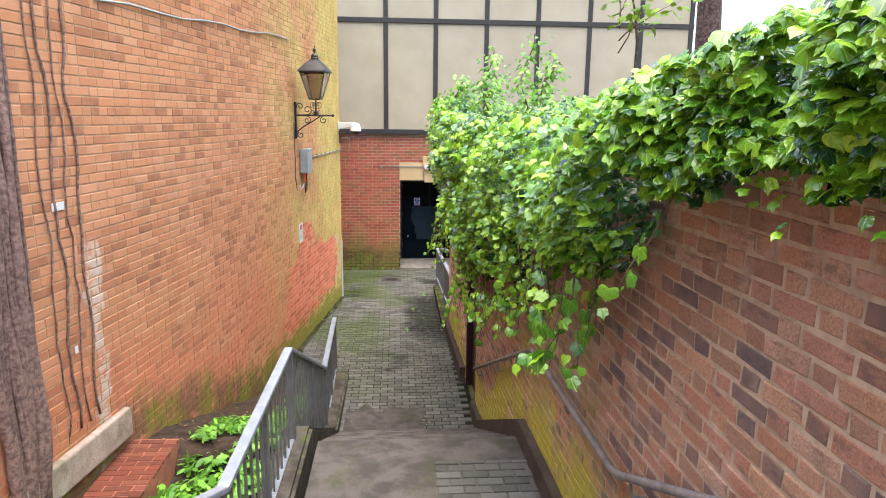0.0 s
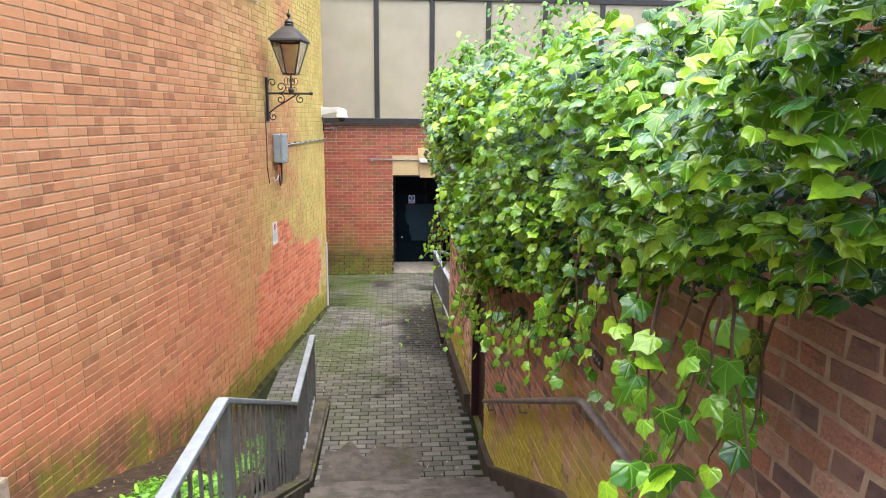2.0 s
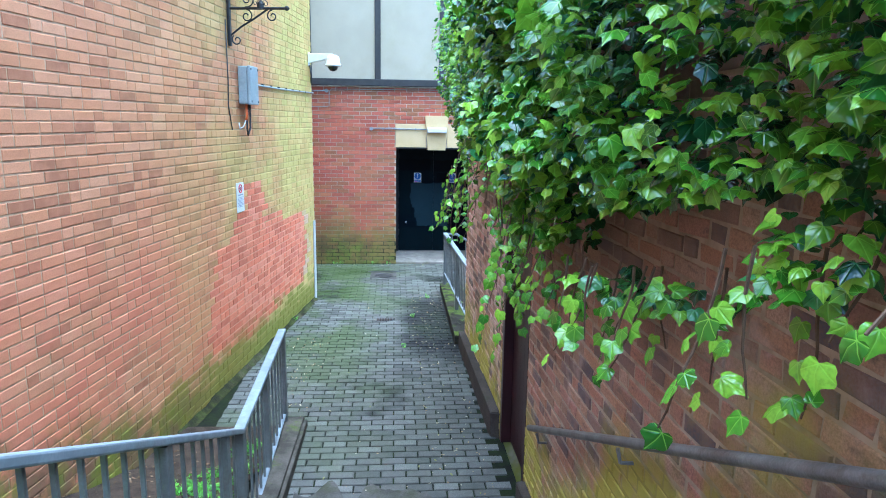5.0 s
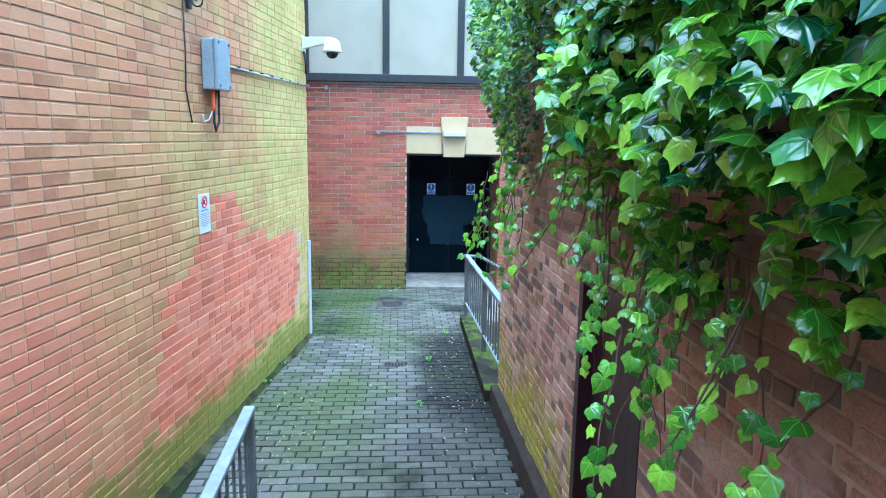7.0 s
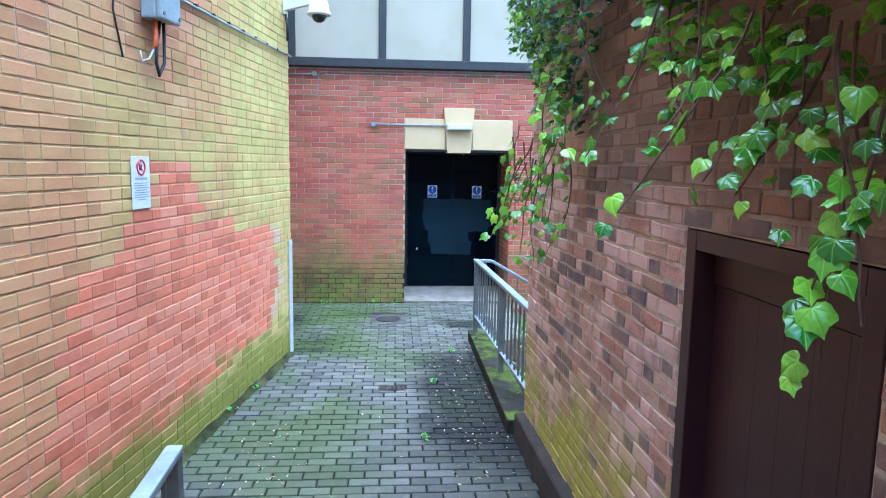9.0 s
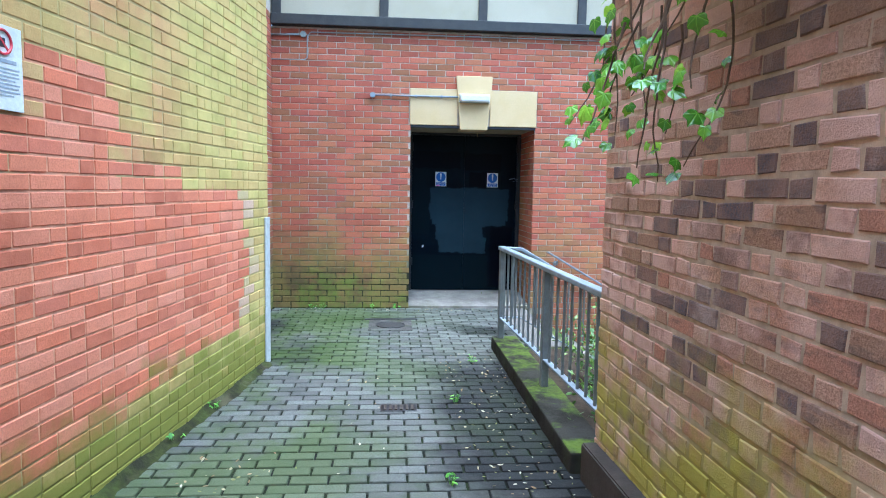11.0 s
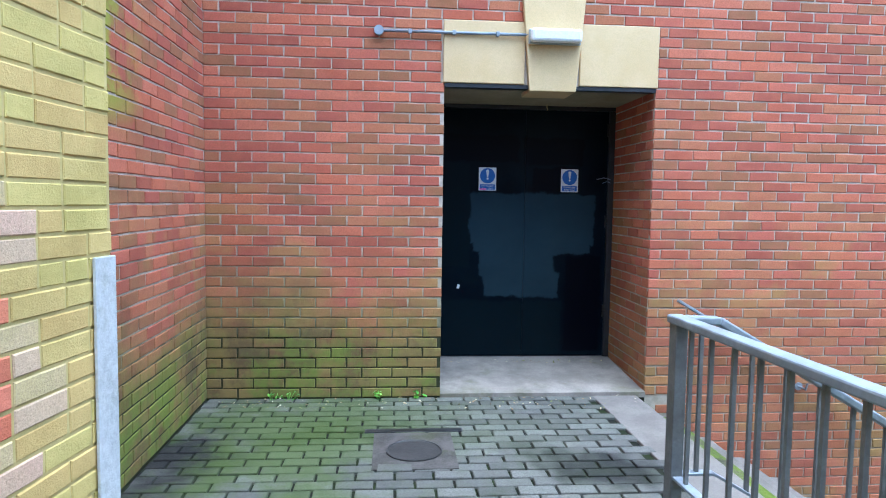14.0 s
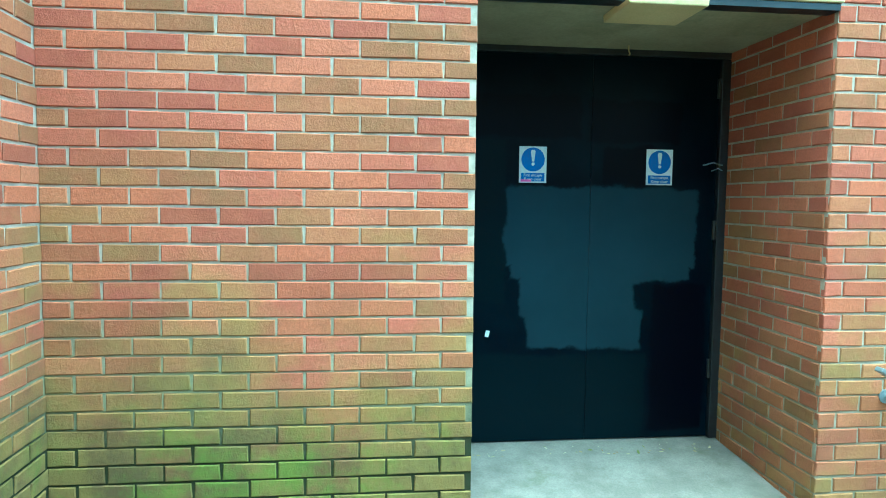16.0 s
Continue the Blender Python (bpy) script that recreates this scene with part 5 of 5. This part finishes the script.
# Bright young leaves outside; the dark set mixes old growth with painted inner shade.
for kind_name, mat, fm, tm in (("young_foliage", IVY, young, top_young), ("old_foliage", OLD_AND_SHADED_IVY, ~young, ~top_young)):
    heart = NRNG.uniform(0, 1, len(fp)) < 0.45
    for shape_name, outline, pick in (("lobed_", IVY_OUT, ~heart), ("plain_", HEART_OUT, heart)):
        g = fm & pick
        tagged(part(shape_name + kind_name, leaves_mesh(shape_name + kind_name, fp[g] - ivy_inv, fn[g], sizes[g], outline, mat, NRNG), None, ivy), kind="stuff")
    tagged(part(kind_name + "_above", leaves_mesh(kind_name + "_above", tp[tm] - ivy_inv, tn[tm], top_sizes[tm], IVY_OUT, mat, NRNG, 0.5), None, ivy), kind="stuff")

# the lower skirt over the brown door
n = 480
sy = NRNG.uniform(7.3, 9.2, n)
sz = np.interp(sy, [7.3, 8.2, 9.2], [2.12, 2.15, 2.5]) + 0.75 * NRNG.uniform(0, 1, n) ** 1.2
sx = np.array([right_x(a) for a in sy]) - NRNG.uniform(0.03, 0.24, n)
clump = np.array([noise.noise((9.0, a * 4.0, b * 4.0)) for a, b in zip(sy, sz)]) + (sz - 2.1) * 0.5
pick = clump > 0.0
sp = np.stack([sx, sy, sz], 1)[pick] - ivy_inv
sn = np.tile((-0.4, -0.45, 0.95), (len(sp), 1)) + NRNG.normal(0, 0.4, (len(sp), 3))
tagged(part("skirt_foliage", leaves_mesh("skirt_foliage", sp, sn, NRNG.uniform(0.03, 0.062, len(sp)), IVY_OUT, IVY, NRNG), None, ivy), kind="stuff")

# trailing stems, with leaves of their own
leaf_bases = []
for k in range(4):
    blade, tris = leaf_shape(HEART_OUT if k == 2 else IVY_OUT)
    base = blade * np.array([0.9 + 0.08 * k, 1.0, 0.6 + 0.5 * k])
    leaf_bases.append(quads_mesh("leaf", base.tolist(), tris, None, [IVY_MID if k % 2 else IVY]))
    leaf_uv(leaf_bases[-1], blade, 1)
    leaf_bases[-1].polygons.foreach_set("use_smooth", [True] * len(tris))
single = 0
trail_pts = []
H = random.Random(21)
trails = [(3.05, 0.45), (3.12, 0.5), (3.2, 0.5), (3.28, 0.45), (3.15, 0.4), (3.35, 0.4), (3.45, 0.3), (3.0, 0.3), (7.6, 0.7), (7.7, 0.8), (7.75, 0.65), (7.85, 0.55), (7.5, 0.5), (7.3, 0.55), (7.05, 0.5), (6.8, 0.4), (7.4, 0.3), (8.0, 0.45), (8.1, 0.4), (8.3, 0.45), (8.2, 0.3), (8.6, 0.3), (4.2, 0.35), (4.4, 0.3), (3.9, 0.5), (2.2, 0.35), (8.5, 0.35), (8.9, 0.5), (9.1, 0.5), (9.3, 0.55), (9.45, 0.5), (8.7, 0.3), (9.6, 0.45), (10.3, 0.4), (10.5, 0.4), (10.7, 0.3)]
trails += [(H.uniform(3.2, 8.4), H.uniform(0.1, 0.35)) for _ in range(40)] + [(H.uniform(10.0, 10.8), H.uniform(0.1, 0.45)) for _ in range(16)]
for y, length in trails:
    foot = lerp_table(y, IVY_FOOT)
    p = Vector((right_x(y) - H.uniform(0.10, 0.36), y, foot + 0.15))
    d = Vector((H.uniform(-0.25, 0.1), H.uniform(-0.25, 0.25), -1)).normalized()
    pts = [p.copy()]
    for i in range(max(3, int((length + 0.15) / 0.055))):
        d = (d + Vector((H.uniform(-0.22, 0.18), H.uniform(-0.2, 0.2), H.uniform(-0.2, 0.12)))).normalized()
        p = p + d * 0.055
        p.x = min(p.x, right_x(p.y) - 0.05)
        pts.append(p.copy())
        if i > 0 and H.random() < 0.85:
            trail_pts.append((p.copy(), d.copy()))
    part("stem", tube([q - Vector(ivy_inv) for q in pts], [0.005 - 0.003 * i / len(pts) for i in range(len(pts))], 5), STEM, ivy)
late_p, late_n = [], []
for p, d in trail_pts:
    nrm = Vector((-0.7, -0.45, 0.45)) + Vector((H.gauss(0, .45), H.gauss(0, .45), H.gauss(0, .3)))
    q = p + Vector((H.uniform(-0.05, 0.0), H.uniform(-0.05, 0.05), H.uniform(-0.05, 0.02)))
    if single < 300:
        n = nrm.normalized()
        tip = (Vector((H.gauss(0, .4), H.gauss(0, .4), -1)))
        tip = (tip - n * tip.dot(n)).normalized()
        x = (-tip).cross(n)
        m = Matrix((x, -tip, n)).transposed().to_4x4() @ Matrix.Scale(H.uniform(0.028, 0.058) * lerp_table(p.y, [(2.5, 1.0), (2.9, 1.4), (3.5, 1.4), (4.0, 1.0), (5, 0.9), (6.5, 1.15), (7.9, 0.95), (9.5, 0.75)]), 4)
        m.translation = q - Vector(ivy_inv)
        o = new("leaf", leaf_bases[single % 4])
        o.parent = ivy
        o.matrix_local = m
        single += 1
    else:
        late_p.append(q - Vector(ivy_inv))
        late_n.append(nrm)
if late_p:
    ob = part("trailing_foliage", leaves_mesh("trailing_foliage", np.array(late_p), np.array(late_n), NRNG.uniform(0.03, 0.055, len(late_p)), IVY_OUT, IVY, NRNG), None, ivy)
    tagged(ob, kind="stuff")

# upright shoots above the ivy
shoot_p, shoot_n = [], []
for x, y, top in ((1.1, 8.0, 4.70), (1.58, 8.0, 4.90), (1.85, 8.1, 4.68), (0.75, 8.3, 4.35), (0.95, 9.6, 4.45), (1.3, 9.0, 4.5), (1.2, 8.6, 4.4), (1.7, 7.4, 4.5)):
    pts = [Vector((x + 0.07 * math.sin(i * 0.8 + y), y + 0.05 * math.cos(i * 1.3), 3.85 + (top - 3.85) * i / 8)) - Vector(ivy_inv) for i in range(9)]
    part("upright_stem", tube(pts, 0.008, 5), STEM, ivy)
    for i in range(190):
        f = H.uniform(0.0, 1.02)
        c = pts[min(8, int(f * 8))]
        o = Vector((H.gauss(0, .12), H.gauss(0, .12), H.gauss(0, .06))) * (1.25 - 0.6 * f)
        shoot_p.append(c + o)
        shoot_n.append(o.normalized() + Vector((-0.3, -0.5, 0.8)))
ob = part("upright_foliage", leaves_mesh("upright_foliage", np.array(shoot_p), np.array(shoot_n), NRNG.uniform(0.03, 0.056, len(shoot_p)), HEART_OUT, IVY_MID, NRNG), None, ivy)
tagged(ob, kind="stuff")


def crown(name, centres, count, spread, size, outline, material, origin, parent, seed):
    r = np.random.default_rng(seed)
    c = np.array(centres)[r.integers(0, len(centres), count)] + r.normal(0, 1, (count, 3)) * np.array(spread)
    n = r.normal(0, 0.6, (count, 3)) + np.array((0, -0.2, 0.7))
    ob = part(name, leaves_mesh(name, c - np.array(origin), n, r.uniform(size * 0.6, size * 1.2, count), outline, material, r, 0.6), None, parent)
    return tagged(ob, kind="stuff")


def branch_tree(name, root, height, radius, limbs, label, leaf_count, leaf_size, spread, material, seed, first=0.35):
    rr = random.Random(seed)
    ob = empty(name, Matrix.Translation(root), label, "tree")
    trunk = [Vector((0.12 * math.sin(i * 0.6 + seed), 0.12 * math.cos(i * 0.5), height * i / 8)) - Vector((0.12 * math.sin(seed), 0.12, 0)) for i in range(9)]
    part("trunk", tube(trunk, [radius * (1 - 0.085 * i) for i in range(9)], 10), BARK, ob, smooth=True)
    ends = []
    for k in range(limbs):
        s = trunk[0].lerp(trunk[-1], first + (1 - first) * k / limbs)
        a = rr.uniform(0, 2 * math.pi)
        ln = height * rr.uniform(0.22, 0.42)
        pts = [s]
        d = Vector((math.cos(a), math.sin(a), 0.45)).normalized()
        for i in range(6):
            d = (d + Vector((rr.gauss(0, .16), rr.gauss(0, .16), rr.gauss(0.04, .12)))).normalized()
            pts.append(pts[-1] + d * ln / 6)
            if i > 1:
                ends.append(pts[-1] + Vector(root))
        part("limb", tube(pts, [radius * 0.38 * (1 - 0.14 * i) for i in range(7)], 7), BARK, ob, smooth=True)
    crown("crown", [tuple(e) for e in ends], leaf_count, spread, leaf_size, IVY_OUT, material, root, ob, seed)
    return ob


branch_tree("garden_tree", (3.95, 8.2, 3.68), 6.5, 0.17, 12, "tall garden tree with dark trunk and bright leaves", 5000, 0.075, (0.5, 0.5, 0.35), TREE_LEAF, 3, 0.42)
branch_tree("sapling", (2.45, 7.3, 3.68), 2.1, 0.022, 9, "slender sapling with fresh light green leaves", 220, 0.075, (0.16, 0.16, 0.10), TREE_LEAF, 6, 0.45)


def shrub(root, w, h, count, seed, label):
    rr = random.Random(seed)
    ob = empty("shrub", Matrix.Translation(root), label, "shrub", "shrubs in the bed")
    twigs, cs = [], []
    for k in range(16):
        a, s = rr.uniform(0, 6.28), rr.uniform(0.15, 1.0)
        e = Vector((w * s * math.cos(a), w * s * math.sin(a), h * rr.uniform(0.55, 1.0) * (1.1 - 0.45 * s)))
        mid = e * 0.5 + Vector((rr.gauss(0, .04), rr.gauss(0, .04), 0.05))
        twigs.append(tube([(0, 0, -0.05), mid, e], [0.012, 0.008, 0.003], 5))
        for f in (0.45, 0.6, 0.75, 0.9, 1.0):
            cs.append(tuple(e * f + Vector(root)))
    tagged(part("woody_frame", join(*twigs), STEM, ob), kind="stuff")
    crown("crown", cs, count, (0.10, 0.10, 0.07), 0.03, PLAIN_OUT, SHRUB, root, ob, seed)
    return ob


for i, (x, y, w, h) in enumerate(((1.75, 13.3, 0.6, 0.75), (2.3, 12.7, 0.65, 0.85), (2.2, 13.85, 0.5, 0.85), (3.0, 13.4, 0.7, 1.0), (3.7, 12.9, 0.7, 1.1), (1.6, 12.4, 0.5, 0.62), (3.7, 13.9, 0.5, 1.1))):
    shrub((x, y, 0.0 - 0.25 * max(0, x - 1.6)), w, h, 2200, 30 + i, "low evergreen shrub with small green leaves behind railings")


def weed(root, r, count, size, seed, label="clump of bright green weeds"):
    rr = np.random.default_rng(seed)
    ob = empty("weed", Matrix.Translation(root), label, "weed", "weeds")
    a, d = rr.uniform(0, 6.28, count), np.sqrt(rr.uniform(0, 1, count)) * r
    p = np.stack([d * np.cos(a), d * np.sin(a), rr.uniform(0.3, 1.0, count) * size * 2.2], 1)
    n = np.stack([np.cos(a) * 0.5, np.sin(a) * 0.5, np.ones(count)], 1) + rr.normal(0, .3, (count, 3))
    st = [tube([(0, 0, -0.02), tuple(q)], 0.002, 4) for q in p[: min(count, 14)]]
    tagged(part("stalk", join(*st), WEED, ob), kind="stuff")
    o = part("foliage", leaves_mesh("foliage", p, n, rr.uniform(size * 0.6, size * 1.1, count), PLAIN_OUT, WEED, rr, 0.2), None, ob)
    tagged(o, kind="stuff")
    return ob


W = random.Random(12)
for i in range(56):
    y = W.uniform(3.8, 5.6)
    x = W.uniform(left_x(y) + 0.22 if y < 4.5 else -1.92, -1.05)
    weed((x, y, bed_z(x, y)), W.uniform(0.12, 0.2), 30, W.uniform(0.055, 0.09), 100 + i, "clump of broad-leaved bright green weeds in soil")
for i in range(24):
    y = W.uniform(5.7, 6.3)
    x = W.uniform(-1.90, -1.04)
    weed((x, y, bed_z(x, y)), W.uniform(0.08, 0.16), 26, W.uniform(0.035, 0.06), 200 + i, "clump of bright green weeds beside a low brick wall")
for i in range(34):
    y = W.uniform(5.7, 9.0)
    x = W.uniform(-1.35, -1.02)
    weed((x, y, bed_z(x, y)), W.uniform(0.07, 0.15), 16, 0.03, 140 + i, "small clump of green weeds by the railing")
for x, y, r in ((-1.0, 16.56, 0.09), (-1.12, 16.57, 0.05), (-0.05, 16.57, 0.05), (-0.35, 16.58, 0.03), (-1.42, 12.25, 0.09), (-1.32, 12.8, 0.05), (0.62, 14.0, 0.06), (0.35, 12.9, 0.03), (0.2, 11.6, 0.03)):
    weed((x, y, 0.004), r, 9, 0.028, int(x * 100 + y * 10) % 977, "small green weed growing from a paving joint")


# fallen leaves and grit on the paving
LITTER = brick_material("dry_leaf_litter", [(0.30, 0.22, 0.12), (0.42, 0.36, 0.22), (0.20, 0.12, 0.06), (0.50, 0.46, 0.34), (0.16, 0.18, 0.05)], 0.2)
r = np.random.default_rng(77)
spots = []
for n, (x0, x1), (y0, y1) in ((150, (0.35, 0.92), (7.6, 11.8)), (90, (-0.8, 0.9), (7.6, 14.5)), (80, (-1.5, 0.1), (16.35, 16.6)), (60, (0.2, 1.6), (16.3, 16.62)), (160, (0.3, 0.9), (11.4, 14.3)), (120, (-1.25, -0.75), (9.6, 12.0)), (60, (0.15, 1.6), (17.3, 17.48))):
    spots.append(np.stack([r.uniform(x0, x1, n), r.uniform(y0, y1, n), np.full(n, 0.09 if y0 > 17 else 0.008)], 1))
spots = np.concatenate(spots)
nr = r.normal(0, 0.25, (len(spots), 3)) + np.array((0, 0, 1.0))
tagged(part("leaf_litter", leaves_mesh("leaf_litter", spots, nr, r.uniform(0.008, 0.022, len(spots)), PLAIN_OUT, LITTER, r, 0.0), None), "scattered dry leaves and grit on damp paving", "leaf litter", kind="stuff")
spots = np.stack([r.uniform(-2.3, -1.0, 900), r.uniform(3.0, 9.0, 900), np.zeros(900)], 1)
spots = spots[spots[:, 0] > -1.18 + (spots[:, 1] - 14.04) * 0.143 + 0.05]
spots[:, 2] = [bed_z(a, b) + 0.012 for a, b in spots[:, :2]]
nr = r.normal(0, 0.35, (len(spots), 3)) + np.array((0, 0, 1.0))
BED_LITTER = brick_material("brown_leaf_mould", [(0.10, 0.06, 0.035), (0.16, 0.10, 0.06), (0.065, 0.045, 0.03), (0.26, 0.20, 0.13), (0.12, 0.09, 0.05)], 0.2)
tagged(part("bed_litter", leaves_mesh("bed_litter", spots, nr, r.uniform(0.010, 0.026, len(spots)), PLAIN_OUT, BED_LITTER, r, 0.0), None), "brown leaf litter lying on the soil bed", "leaf litter", kind="stuff")

pl = empty("wall_plate", R_M @ Matrix.Translation((11.68 - 4.72, -0.006, 2.40)), "dark rusty plate with bolt holes on the old wall", "plate")
part("plate", boxes(((-0.05, -0.010, -0.035), (0.07, 0, 0.035), 0.003)), PLINTH, pl)
for k in range(3):
    part("bolt", disc(0.010, 0.006, 10, pose(-0.03 + 0.038 * k, -0.009, 0.008 - 0.006 * k) @ UPRIGHT), GALV, pl)
st = empty("sticker", pose(0.326, 17.4985, 0.723), "small torn white sticker on the black door", "sticker")
part("paper", boxes(((-0.011, -0.002, -0.018), (0.011, 0, 0.018), 0, pose(0, 0, 0, 0, 14, 0))), WHITE, st)
hk = empty("hook", pose(1.05, 17.38, 2.305), "small brass hook under the soffit of the doorway", "hook")
part("shank", tube([(0, 0, 0), (0, 0, -0.03), (0.008, 0, -0.045), (0.002, 0, -0.055)], 0.004, 6), SANDSTONE, hk)
wi = empty("loose_wire", pose(1.62, 17.46, 1.68), "loose grey wire ends beside the door frame", "wire")
part("wire", tube([(0.03, 0, 0), (-0.04, -0.03, 0.012), (-0.10, -0.03, -0.004)], 0.004, 6), GALV, wi)
part("wire_lower", tube([(0.03, 0, -0.03), (-0.01, -0.03, -0.02), (-0.05, -0.03, -0.035)], 0.003, 6), GALV, wi)
